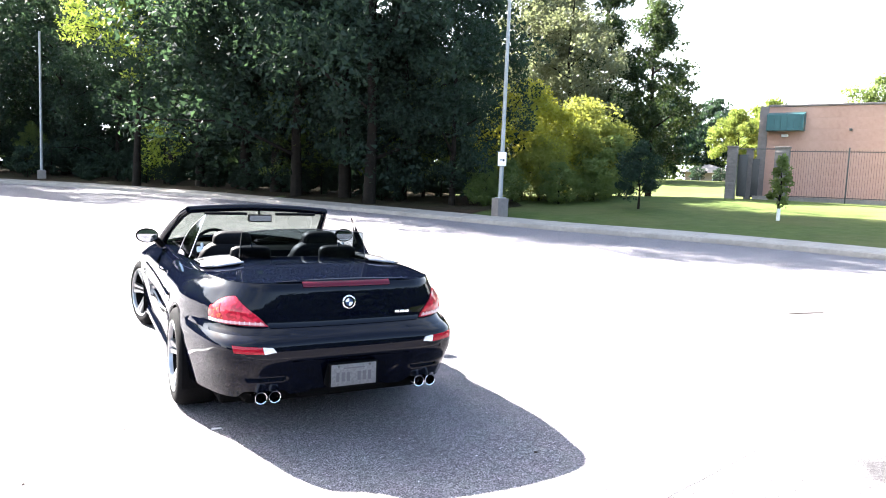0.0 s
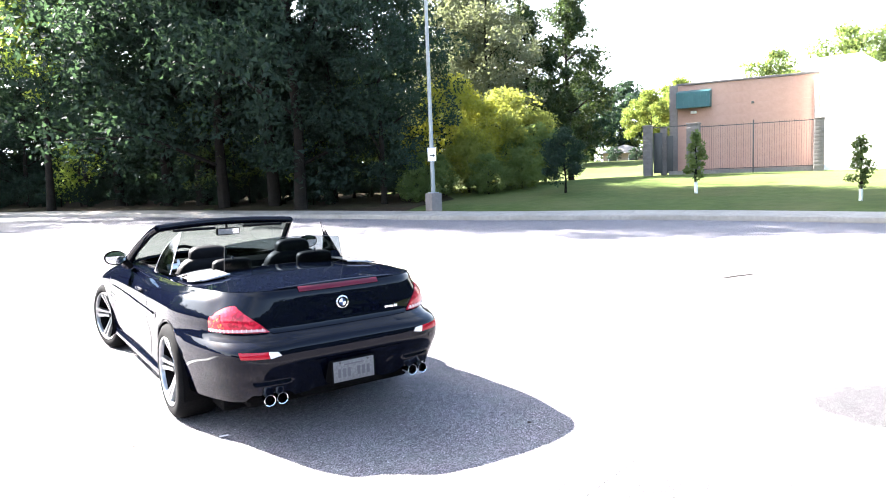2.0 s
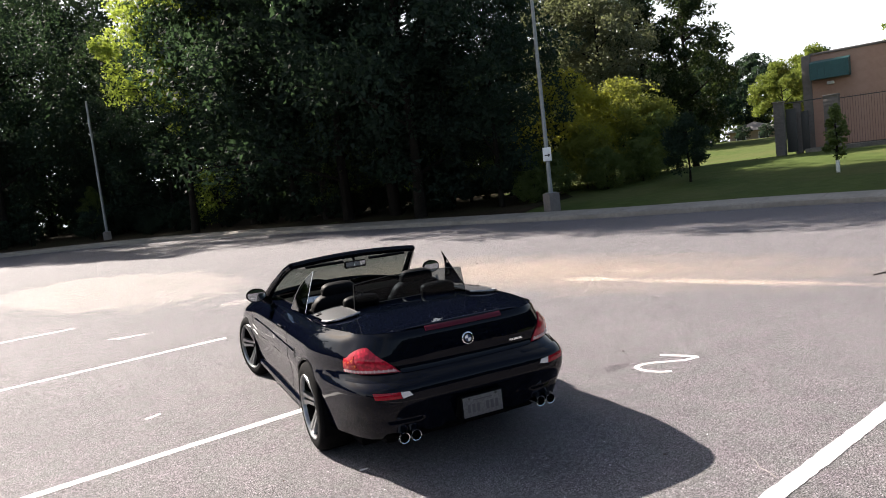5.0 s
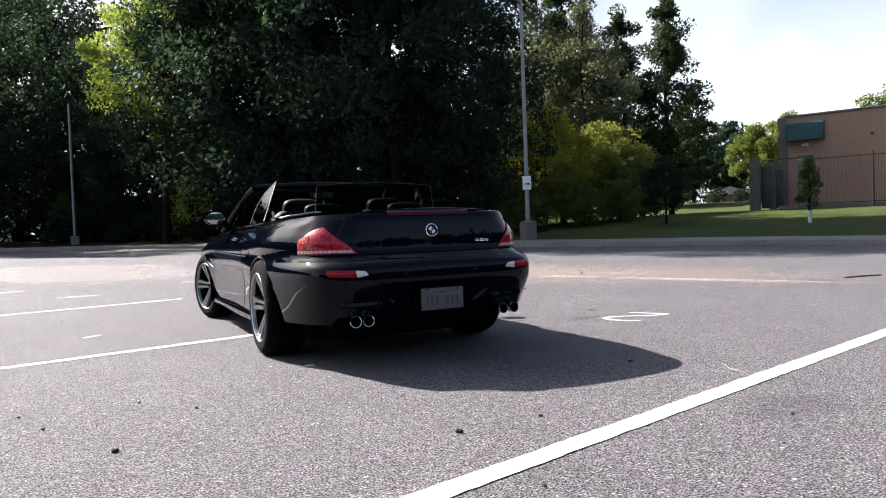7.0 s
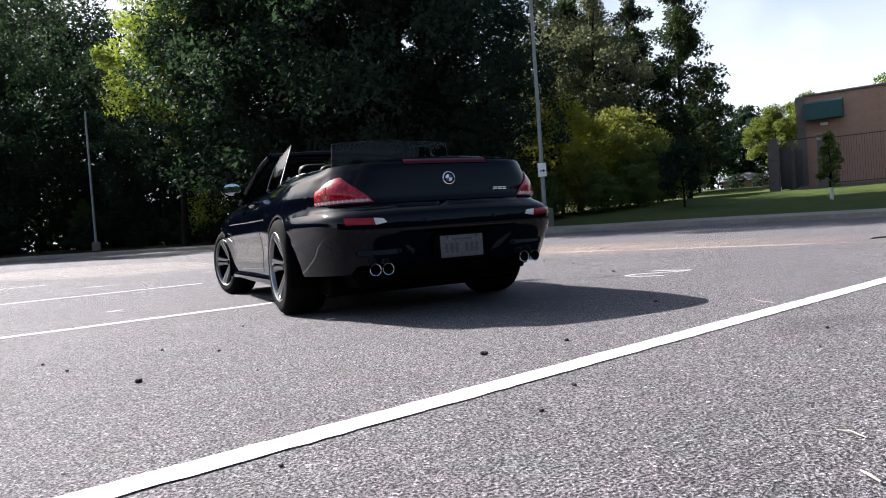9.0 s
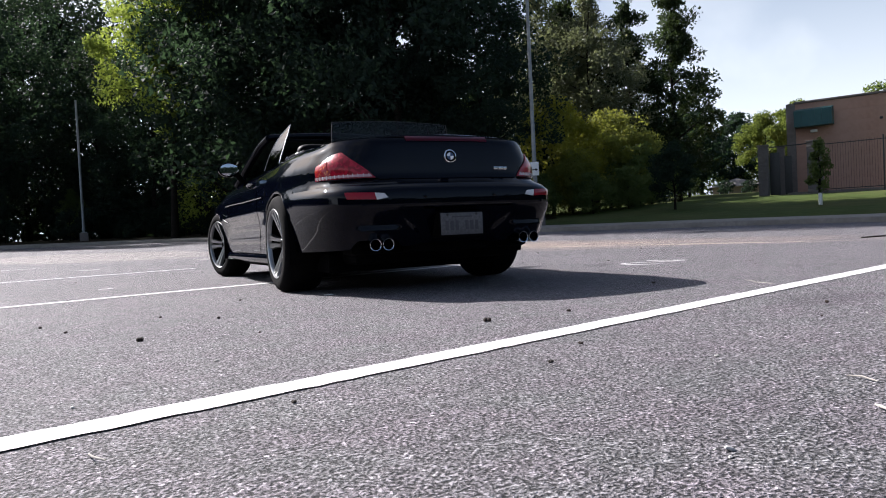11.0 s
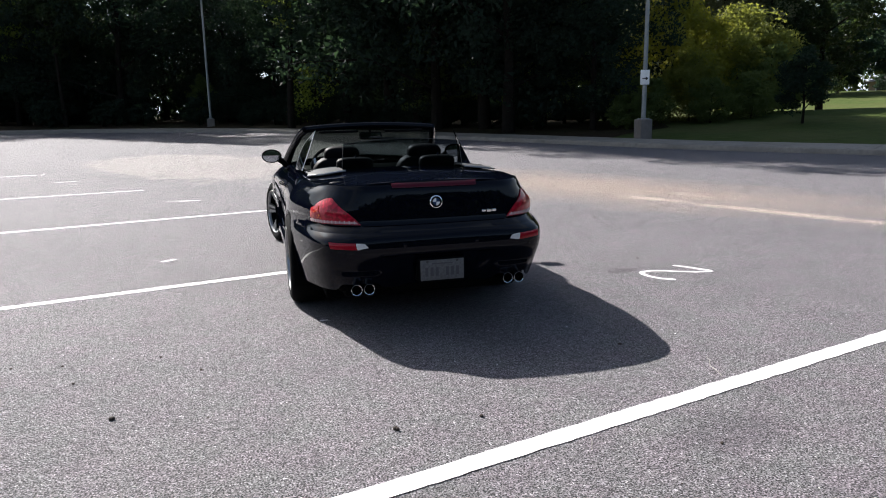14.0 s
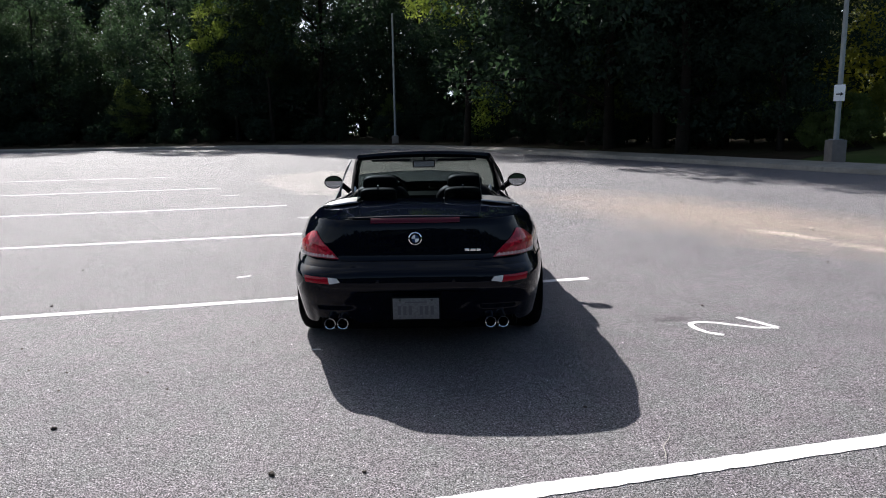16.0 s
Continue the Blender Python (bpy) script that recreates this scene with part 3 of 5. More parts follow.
part("plinth", Shape().box((-0.1, -2.8, -1.0), (WALL + 0.1, -0.015, 0.09), 0.02), CONCRETE, school, "pale concrete apron")
can = part("canopy", Shape().add([(0.05, 0, 5.05), (2.0, 0, 5.05), (2.0, -0.95, 4.85), (0.05, -0.95, 4.85), (0.05, 0, 3.95), (2.0, 0, 3.95), (2.0, -0.95, 3.92), (0.05, -0.95, 3.92)], [(0, 3, 2, 1), (3, 7, 6, 2), (0, 4, 7, 3), (1, 2, 6, 5), (4, 5, 6, 7)]), GREEN_METAL, school, "green metal canopy", False)
for k in range(6):
    part("seam", Shape().box((0.1 + k * 0.34, -0.985, 3.92), (0.13 + k * 0.34, -0.952, 4.85)), GREEN_METAL, can, smooth=False)
part("wall_lamp", Shape().box((0.8, -0.3, 3.6), (1.15, -0.02, 3.76), 0.03), SIGN_WHITE, school, "small white wall lamp")
cm = part("camera_box", Shape().box((4.25, -0.28, 3.95), (4.4, -0.02, 4.07), 0.02), DARK_IRON, school, "small dark wall fixture")
part("downpipe", Shape().tube([(7.6, -0.09, 0.1), (7.6, -0.09, TOP - 0.5)], 0.045, 8), BLOCK_GREY, school)

# ---- white wing ----
wing = holder("white_building_wing", "bright white rendered building wing beside the pink wall", "building")
wing.matrix_basis = FACE @ pose(WALL + 0.04, -0.6, 0, 0, 0, -14)
part("wing_wall", Shape().box((0, 0, -1.2), (26, 10, 5.4)), STUCCO, wing, smooth=False)
part("wing_coping", Shape().box((-0.06, -0.06, 5.4), (26.06, 10, 5.5), 0.02), STUCCO, wing)
part("upper_block", Shape().box((-1.6, 5, 4.8), (1.1, 12, 6.85), 0.02), STUCCO, wing, smooth=False)
for k in range(5):
    part("wall_fixture", Shape().box((3.2 + k * 3.1, -0.06, 3.2), (3.3 + k * 3.1, -0.005, 3.3), 0.01), DARK_IRON, wing)

# ---- fence and its piers ----
def pier(x, y, h, w=0.62):
    e = holder("block_pier", "grey split-block fence pier", "pier", "fence piers")
    e.matrix_basis = FACE @ pose(x, y, 0)
    n = int((h + 0.8) / 0.2)
    core = part("core", Shape().box((-w / 2 + 0.01, -w / 2 + 0.01, -0.8), (w / 2 - 0.01, w / 2 - 0.01, h - 0.01)), BLOCK_GREY, e, smooth=False)
    for k in range(int(h / 0.2)):
        part("block", Shape().box((-w / 2, -w / 2, k * 0.2 + 0.004), (w / 2, w / 2, k * 0.2 + 0.196), 0.012), BLOCK_GREY, e)
    part("cap", Shape().box((-w / 2 - 0.03, -w / 2 - 0.03, h), (w / 2 + 0.03, w / 2 + 0.03, h + 0.08), 0.02), BLOCK_GREY, e)
    return e


FY = -3.3
pier(-1.2, FY, 2.78, 0.5)
pier(-0.45, FY + 1.0, 2.7, 0.36)
pier(1.39, FY, 2.75, 0.7)
pier(7.8, FY, 2.6, 0.5)


def fence_run(x0, x1, posts):
    e = holder("iron_fence", "dark iron picket fence on the concrete apron", "fence")
    e.matrix_basis = FACE @ pose(0, FY, 0)
    for z in (0.12, 2.56):
        part("rail", Shape().box((x0, -0.02, z), (x1, 0.02, z + 0.04)), DARK_IRON, e, smooth=False)
    for x in posts:
        part("post", Shape().box((x - 0.035, -0.035, -0.7), (x + 0.035, 0.035, 2.8), 0.006), DARK_IRON, e)
    n = int((x1 - x0) / 0.12)
    me = Shape().box((-0.0055, -0.0055, 0.05), (0.0055, 0.0055, 2.68)).mesh("picket", DARK_IRON, False)
    for k in range(1, n):
        o = new("picket", me)
        o.parent, o.location = e, (x0 + (x1 - x0) * k / n, 0, 0)


fence_run(1.76, 7.56, (4.56,))
gate = holder("metal_gate", "dark green solid metal gate between grey piers", "gate")
gate.matrix_basis = FACE @ pose(0, FY + 0.3, 0)
part("gate_leaf", Shape().box((-0.94, 0.0, 0.0), (-0.42, 0.05, 2.4), 0.01), DARK_IRON, gate)
part("gate_leaf", Shape().box((-0.26, 0.5, 0.0), (0.12, 0.55, 2.2), 0.01), DARK_IRON, gate)
part("top_bar", Shape().tube([(-0.95, 0, 2.72), (1.1, -0.2, 2.72)], 0.03, 6), DARK_IRON, gate)

# ---- far house ----
house = holder("house", "low tan house with a grey shingle roof behind the trees", "house", at=(70.6, 58.6, 3.1))
house.rotation_euler = (0, 0, radians(-48))
part("house_wall", Shape().box((-2.9, -0.0, -2.5), (2.9, 9, 1.2)), HOUSE_WALL, house, smooth=False)
part("roof", Shape().add([(-3.4, -0.6, 1.05), (3.4, -0.6, 1.05), (3.4, 9.6, 1.05), (-3.4, 9.6, 1.05), (0, 1.6, 2.2), (0, 7.4, 2.2)], [(0, 1, 4), (1, 2, 5, 4), (2, 3, 5), (3, 0, 4, 5), (3, 2, 1, 0)]), ROOF_GREY, house, smooth=False)
for k in range(2):
    w = part("window", Shape().box((-2.2 + k * 2.6, -0.05, -0.1), (-1.0 + k * 2.6, 0.0, 0.85), 0.02), SIGN_WHITE, house)
    part("pane", Shape().box((-2.1 + k * 2.6, -0.062, 0.0), (-1.1 + k * 2.6, -0.052, 0.75)), DARK_IRON, w, smooth=False)

# ---- picnic table ----
table = holder("picnic_table", "yellow-green picnic table standing on the lawn", "picnic table", at=(22.9, 5.2, 0.52))
table.rotation_euler = (0, 0, radians(60))
for k in range(4):
    part("top_board", Shape().box((-0.9, -0.38 + k * 0.19, 0.72), (0.9, -0.20 + k * 0.19, 0.76), 0.006), SIGN_WHITE, table, "pale worn top board")
for s in (-1, 1):
    part("seat_board", Shape().box((-0.9, s * 0.72 - 0.13, 0.42), (0.9, s * 0.72 + 0.13, 0.46), 0.006), PICNIC_WOOD, table)
    for x in (-0.6, 0.6):
        part("leg", Shape().tube([(x, s * 0.68, -0.1), (x, s * 0.22, 0.72)], 0.045, 6), PICNIC_WOOD, table)
for x in (-0.6, 0.6):
    part("crossbar", Shape().box((x - 0.03, -0.82, 0.36), (x + 0.03, 0.82, 0.42), 0.005), PICNIC_WOOD, table)


# ---- trees ----
def leaf_cloud(name, rng, centres, radii, count, size, material, droop=0.2, narrow=0.62):
    """Small pointed leaves gathered round clump centres."""
    count, size = int(count * 1.45), size * 0.86
    n = len(centres)
    which = rng.integers(0, n, count)
    d = rng.normal(size=(count, 3))
    d /= np.linalg.norm(d, axis=1)[:, None]
    r = radii[which] * (0.35 + 0.75 * rng.random(count) ** 0.6)
    p = centres[which] + d * r[:, None] * np.array([1, 1, 0.75])
    a = rng.normal(size=(count, 3)) + d * 0.8
    a[:, 2] -= droop
    a /= np.linalg.norm(a, axis=1)[:, None]
    b = np.cross(a, rng.normal(size=(count, 3)))
    b /= np.linalg.norm(b, axis=1)[:, None]
    c = np.cross(a, b)
    s = (size * (0.6 + 0.8 * rng.random(count)))[:, None]
    v = np.empty((count, 3, 3))
    v[:, 0] = p - a * s * 0.42 - b * s * narrow * 0.5
    v[:, 1] = p - a * s * 0.30 + b * s * narrow * 0.5 + c * s * 0.12
    v[:, 2] = p + a * s * 0.58
    me = bpy.data.meshes.new(name)
    me.vertices.add(count * 3)
    me.vertices.foreach_set("co", v.ravel())
    me.loops.add(count * 3)
    me.loops.foreach_set("vertex_index", np.arange(count * 3, dtype=np.int32))
    me.polygons.add(count)
    me.polygons.foreach_set("loop_start", (np.arange(count) * 3).astype(np.int32))
    me.polygons.foreach_set("loop_total", np.full(count, 3, np.int32))
    me.materials.append(material)
    me.update()
    me.validate()
    return me


def tree_kind(seed, height, spread, bare, leaves, size, material, label, category="tree", clumps=90, limbs=9, shape="round", loose=0.20):
    """One tree at the origin: a tapered trunk with limbs, and a crown of leaf clumps."""
    rng = np.random.default_rng(seed)
    rnd = random.Random(seed)
    e = holder("tree", label, category)
    sh = Shape()
    lean = [(rnd.uniform(-0.03, 0.03) * height * k / 6, rnd.uniform(-0.03, 0.03) * height * k / 6, height * 0.92 * k / 6) for k in range(7)]
    lean[0] = (0, 0, -0.4)
    r0 = min(height * 0.009 + 0.035, 0.21)
    sh.tube(lean, [r0 * 1.35] + [r0 * (1 - 0.14 * k) for k in range(1, 7)], 9)
    tips = []
    for k in range(limbs):
        z = bare + (height * 0.85 - bare) * (k + 0.3) / limbs
        i = min(int(z / (height * 0.92) * 6), 5)
        base = Vector(lean[i]).lerp(Vector(lean[i + 1]), 0.5)
        base.z = z
        ang = k * 2.4 + rnd.uniform(-0.4, 0.4)
        reach = spread * (0.95 - 0.5 * k / limbs) * rnd.uniform(0.7, 1.0)
        tip = base + Vector((math.cos(ang) * reach, math.sin(ang) * reach, reach * rnd.uniform(0.15, 0.6)))
        midp = base.lerp(tip, 0.5) + Vector((0, 0, reach * 0.12))
        sh.tube([base, midp, tip], [r0 * 0.42, r0 * 0.26, r0 * 0.08], 6)
        tips += [tip, midp.lerp(tip, 0.4)]
    part("trunk", sh, BARK, e)
    c = []
    while len(c) < clumps:
        u = rng.random(3) * 2 - 1
        q = np.linalg.norm(u)
        if q > 1 or q < 0.3:
            continue
        z = bare * 0.85 + (height - bare * 0.85) * (u[2] * 0.5 + 0.5)
        f = (z - bare * 0.85) / (height - bare * 0.85)
        wide = {"round": math.sin(math.pi * min(f * 0.85 + 0.15, 1)) ** 0.6, "cone": (1 - f) ** 0.8 + 0.12, "column": 0.65 + 0.35 * math.sin(7 * f + seed) - 0.35 * f}[shape]
        c.append((u[0] * spread * wide * 1.05, u[1] * spread * wide * 1.05, z))
    c = np.array(c + [tuple(t) for t in tips])
    rr = spread * loose * (0.6 + 0.7 * rng.random(len(c)))
    crown = new("crown", leaf_cloud("crown", rng, c, rr, leaves, size, material))
    crown.parent = e
    return e


def copies(kind, rows, group):
    """Stands copies of a tree at (x, y, turn, scale) on the lawn's height; the first row takes the original."""
    for i, (x, y, turn, sc) in enumerate(rows):
        m = pose(x, y, ground_at(x, y) - 0.05, 0, 0, turn) @ Matrix.Diagonal((sc, sc, sc, 1))
        if i:
            o = copy_thing(kind, m)
        else:
            kind.matrix_basis = m
            o = kind
        o["group"] = group


_ks = np.array([kerb_at(s) for s in steps(0, KERB_LENGTH, 500)])


def ground_at(x, y):
    d = np.hypot(_ks[:, 0] - x, _ks[:, 1] - y)
    i = int(np.argmin(d))
    if i < 499 and (_ks[i + 1] - _ks[i])[1] * (x - _ks[i][0]) - (_ks[i + 1] - _ks[i])[0] * (y - _ks[i][1]) < 0:
        return lot_height(x, y)
    return lawn_height(x, y, float(d[i]))


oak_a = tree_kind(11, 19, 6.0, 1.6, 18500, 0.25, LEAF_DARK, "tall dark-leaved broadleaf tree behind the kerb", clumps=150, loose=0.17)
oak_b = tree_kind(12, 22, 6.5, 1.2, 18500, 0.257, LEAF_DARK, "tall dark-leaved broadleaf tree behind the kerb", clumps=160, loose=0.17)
oak_c = tree_kind(13, 16, 5.2, 1.2, 19000, 0.20, LEAF_MID, "leafy broadleaf tree with sunlit yellow-green sprays", clumps=130)
under = tree_kind(14, 5.0, 2.6, 0.3, 3000, 0.30, LEAF_DARK, "dense dark shrub at the wood's edge", "shrub", clumps=40, limbs=6)
rows_a, rows_b, rows_c, rows_u, rows_far, rows_deep = [], [], [], [], [], []
rt = random.Random(5)


def clear_of_lawn(x, y, reach):
    """The wood stays behind a line through the lamp pole, and out of the sun of the bushes beside it."""
    beside = ((x + 1.9) * 22.44 - (y + 3.84) * 15.06) / 27.0
    return beside + reach < 0.6


s = S_WOOD + 3.2
k = 0
while s < KERB_LENGTH - 20:
    x, y = kerb_at(s, 6)
    right, mid = s < 108, x > -15          # tallest in the middle of the wood, lower towards the far end
    far = 1.0 if s < 175 else 1.5
    tall = 1.12 if right else 1.5 if mid else 0.68
    front = (rows_a, rows_b, rows_a, rows_c)[k % 4] if right else (rows_a, rows_b, rows_c, rows_b)[k % 4]
    for off, lst in ((rt.uniform(4.0, 5.2) if right else rt.uniform(7.5, 9.5), front), (rt.uniform(6.6, 8.2) if right else rt.uniform(14.5, 17.5), (rows_b, rows_c, rows_a)[k % 3]), (rt.uniform(10.5, 14), (rows_b, rows_a)[k % 2])) + (((rt.uniform(17, 22), (rows_a, rows_b)[k % 2]),) if right else ()):
        x, y = kerb_at(s + rt.uniform(-1.0, 1.0), off)
        across = 0.894 * x + 0.447 * y          # across the sunlight
        size = rt.uniform(0.92, 1.1) * (tall if off > 10.4 or not mid else min(tall, 1.12))
        if (off > 10.4 or not right) and across > 24:
            if right:
                continue                        # the bushes beside the wood stand in the sun
            size *= 0.6
        elif off > 10.4 and across < 13 and x > -15:
            size *= 1.22                        # the tallest, whose shade reaches over the kerb
        elif off > 6 and 16 < across < 22.5 and y > 46:
            size = rt.uniform(0.48, 0.58)                          # a gap that lets the sun onto the light maple
        elif y < 46 and abs((x + 1.9) - 0.076 * (y + 3.84)) < 3.6 * size:
            continue                            # the maple stands free towards the lot
        if right and 5.5 < off < 10 and across + 4.2 * size > 25.5:
            size *= 0.5
        if not right or clear_of_lawn(x, y, 4.6 * size):
            (rows_far if s > 172 else rows_deep if off > 10 else lst).append((x, y, rt.uniform(0, 360), size))
    for lo, hi, s0, s1 in ((3.6, 6.5, 0.35, 0.7), (6.0, 9.5, 0.55, 1.0), (10, 13, 0.7, 1.2), (14, 17, 0.8, 1.3), (19, 26, 1.2, 1.7)):
        x, y = kerb_at(s + rt.uniform(0, 4.5), rt.uniform(lo, hi))
        size = rt.uniform(s0, s1) * (1 if right else 1.3)
        if s > 165 and lo > 9:
            continue
        if right and 0.894 * x + 0.447 * y > 24:
            size = min(size, 0.7)
        if not right or clear_of_lawn(x, y, 2.4 * size):
            rows_u.append((x, y, rt.uniform(0, 360), size))
    s += (2.7 if right else 4.8) * far
    k += 1
for k in range(16):
    x, y = kerb_at(109 + 3.2 * k, rt.uniform(11, 16))
    rows_u.append((x, y, rt.uniform(0, 360), rt.uniform(1.3, 1.8)))
# a dark fringe of shrubs along the pavement, with gaps
s = S_WOOD + 6.0
while s < 168:
    if rt.random() < 0.78:
        x, y = kerb_at(s, rt.uniform(3.3, 5.0))
        size = rt.uniform(0.42, 0.85)
        if s > 108 or clear_of_lawn(x, y, 2.2 * size):
            rows_u.append((x, y, rt.uniform(0, 360), size))
    s += rt.uniform(1.5, 2.9)
for x, y, size in ((65.5, 56.0, 0.75), (67.5, 54.2, 0.7), (69.3, 52.6, 0.75)):
    rows_u.append((x, y, 40 * size, size))
maple = tree_kind(15, 18, 3.9, 6.5, 15000, 0.22, LEAF_LIME, "tall tree with sunlit yellow-green leaves", clumps=70)
copies(maple, [(1.7, 39.6, 40, 1.0), (-17.5, 56.0, 140, 0.8)], "sunlit wood trees")
# unseen trees and shrubs added round the lot behind the walk, darkening paintwork reflections
for k in range(20):
    a = radians(176 + k * 9.5)
    r = 40 + 5 * math.sin(k * 2.1)
    rows_far.append((r * math.cos(a) - 4, r * math.sin(a) * 0.9, k * 77.0, 0.5 + 0.05 * (k % 4)))
    rows_u.append((r * math.cos(a + 0.07) - 4, r * math.sin(a + 0.07) * 0.87, k * 31.0, 1.7))
oak_far = tree_kind(16, 20, 6.2, 1.4, 3800, 0.455, LEAF_DARK, "dark broadleaf tree added at the lot's edge, out of view", clumps=120)
def lets_sun_in(x, y, turn, size):
    """Keeps a tree that stands between the sun and the light maple or the yellow bush low enough for the light to pass."""
    for at, deep, wide, low in (((1.7, 39.6), 26, 2.2 + 3.0 * size, 0.28), ((19.6, 25.9), 13, 4.4, 0.27)):
        dx, dy = x - at[0], y - at[1]
        along, across = -0.447 * dx + 0.894 * dy, 0.894 * dx + 0.447 * dy
        if 0 < along < deep and abs(across) < wide:
            size = min(size, low + 0.0385 * along)
    return x, y, turn, size


for lst in (rows_a, rows_b, rows_c, rows_deep, rows_far):
    lst[:] = [lets_sun_in(*r) for r in lst]
rows_b[:] = [(x, y, a, q * 0.62 if math.hypot(x - 13.29, y - 32.44) < 1 else q) for x, y, a, q in rows_b]
copies(oak_far, rows_far, "far trees")
rows_deep += [(-18.9, 62.8, 10, 1.3), (-15.3, 64.6, 80, 1.35), (-11.7, 66.4, 150, 1.35), (-8.1, 68.2, 220, 1.35), (-4.6, 70.0, 290, 1.4), (-5.5, 76.2, 320, 1.65)]
rows_b += [(10.3, 25.3, 15, 0.98), (8.4, 30.2, 200, 1.0)]
rows_a += [(13.5, 23.3, 60, 0.58)]
oak_deep = tree_kind(17, 20.5, 6.3, 1.2, 9500, 0.33, LEAF_DEEP, "dark broadleaf tree deeper in the wood, shade put into its leaves", clumps=150, loose=0.18)
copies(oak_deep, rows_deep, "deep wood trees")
copies(oak_a, rows_a, "wood trees")
copies(oak_b, rows_b, "wood trees")
oak_b.scale *= 0.66                # the one beside the yellow bush stays low
copies(oak_c, rows_c, "wood trees")
copies(under, rows_u, "wood shrubs")
# lime leaf colour stands in for sunlight on shrubs inside the wood
light_shrub = tree_kind(18, 4.2, 1.7, 0.3, 900, 0.20, LEAF_LIME, "loose shrub between the dark trunks, sunlight put into its yellow-green leaves", "shrub", clumps=30, limbs=6, loose=0.30)
copies(light_shrub, [(12.6, 28.6, 0, 0.9), (3.4, 41.2, 120, 1.1), (15.3, 23.4, 40, 0.55)], "light shrubs")

bush = tree_kind(21, 5.4, 2.7, 0.3, 14000, 0.15, LEAF_YELLOW, "broad yellow-green bush lit from behind", "bush", clumps=80, limbs=8, loose=0.24)
copies(bush, [(19.1, 26.0, 10, 1.1)], "yellow bushes")
olive = tree_kind(31, 4.9, 2.6, 0.2, 13000, 0.15, LEAF_OLIVE, "broad olive-green bush beside the yellow one", "bush", clumps=90, limbs=8, loose=0.24)
copies(olive, [(22.4, 25.4, 150, 1.06), (18.6, 23.7, 30, 0.6)], "olive bushes")
bush_g = tree_kind(22, 4.6, 2.6, 0.2, 8500, 0.18, LEAF_MID, "dense dark green bush beside the yellow one", "bush", clumps=70, limbs=8)
copies(bush_g, [(22.8, 23.6, 0, 0.72), (24.9, 25.0, 120, 0.95), (15.7, 22.9, 210, 0.7), (26.5, 27.5, 70, 1.05), (18.4, 21.9, 300, 0.62), (20.6, 22.0, 90, 0.66), (14.6, 22.2, 30, 0.5)], "green bushes")
broad = tree_kind(23, 13.0, 3.9, 2.5, 11500, 0.21, LEAF_SHEEN, "tall open broadleaf tree behind the bushes", clumps=85, limbs=12, shape="column")
copies(broad, [(24.6, 29.6, 30, 1.0), (23.0, 32.6, 200, 1.08), (27.6, 33.0, 80, 1.05)], "tall trees")
pine = tree_kind(24, 16.8, 3.3, 0.8, 16500, 0.25, NEEDLES, "tall dark pine with ragged tiers of needles", clumps=140, limbs=18, shape="column")
copies(pine, [(33.4, 31.4, 0, 1.0), (30.2, 32.6, 140, 0.93), (26.9, 35.0, 260, 1.12)], "pines")
tall_pine = tree_kind(30, 34, 5.2, 9.0, 15000, 0.42, NEEDLES, "very tall dark pine over the wood", clumps=110, limbs=18, shape="column")
copies(tall_pine, [(-13.0, 50.0, 0, 0.62), (4.2, 44.5, 130, 1.6), (8.2, 33.4, 250, 2.1), (10.3, 28.4, 20, 1.9)], "tall pines")
small = tree_kind(25, 3.7, 1.25, 0.6, 4200, 0.15, LEAF_DARK, "small dark ornamental tree on the lawn", clumps=36, limbs=8, loose=0.3)
copies(small, [(20.2, 18.6, 0, 0.82)], "lawn trees")
sapling = tree_kind(26, 2.45, 0.44, 0.6, 1500, 0.11, LEAF_MID, "young tree with a white trunk guard on the lawn", clumps=26, limbs=9, shape="cone", loose=0.36)
guard = part("trunk_guard", Shape().tube([(0, 0, -0.1), (0, 0, 0.48)], 0.065, 10), TRUNK_WHITE, sapling, "white trunk guard")
copies(sapling, [(22.55, 13.5, 0, 1.08), (22.2, 7.0, 100, 0.85)], "saplings")
yellow = tree_kind(27, 7.3, 2.5, 3.2, 9500, 0.2, LEAF_SUN, "sunlit yellow-green tree beside the building", clumps=55)
copies(yellow, [(42.9, 32.2, 0, 0.92), (49.0, 34.0, 90, 1.15)], "sunlit trees")
distant = tree_kind(28, 10.0, 4.2, 1.0, 5000, 0.45, LEAF_DARK, "distant rounded dark green tree", clumps=60)
behind = tree_kind(29, 11.0, 4.6, 1.5, 9000, 0.32, LEAF_MID, "round sunlit tree behind the building", clumps=60)
copies(behind, [(63.5, 34.0, 130, 0.93), (62.5, 26.6, 260, 1.08), (65.0, 23.5, 310, 1.05), (68.0, 21.0, 20, 1.0)], "trees behind the building")
copies(distant, [(56.5, 53.0, 0, 1.0), (72.0, 68.0, 40, 1.25), (52.5, 55.0, 90, 1.0), (77.5, 64.0, 90, 1.2), (66.0, 73.0, 160, 1.3), (84.0, 59.0, 220, 1.15), (52.0, 58.0, 200, 0.9), (72, 52, 20, 0.9), (47, 62, 44, 1.1), (80, 40, 77, 1.0)], "distant trees")

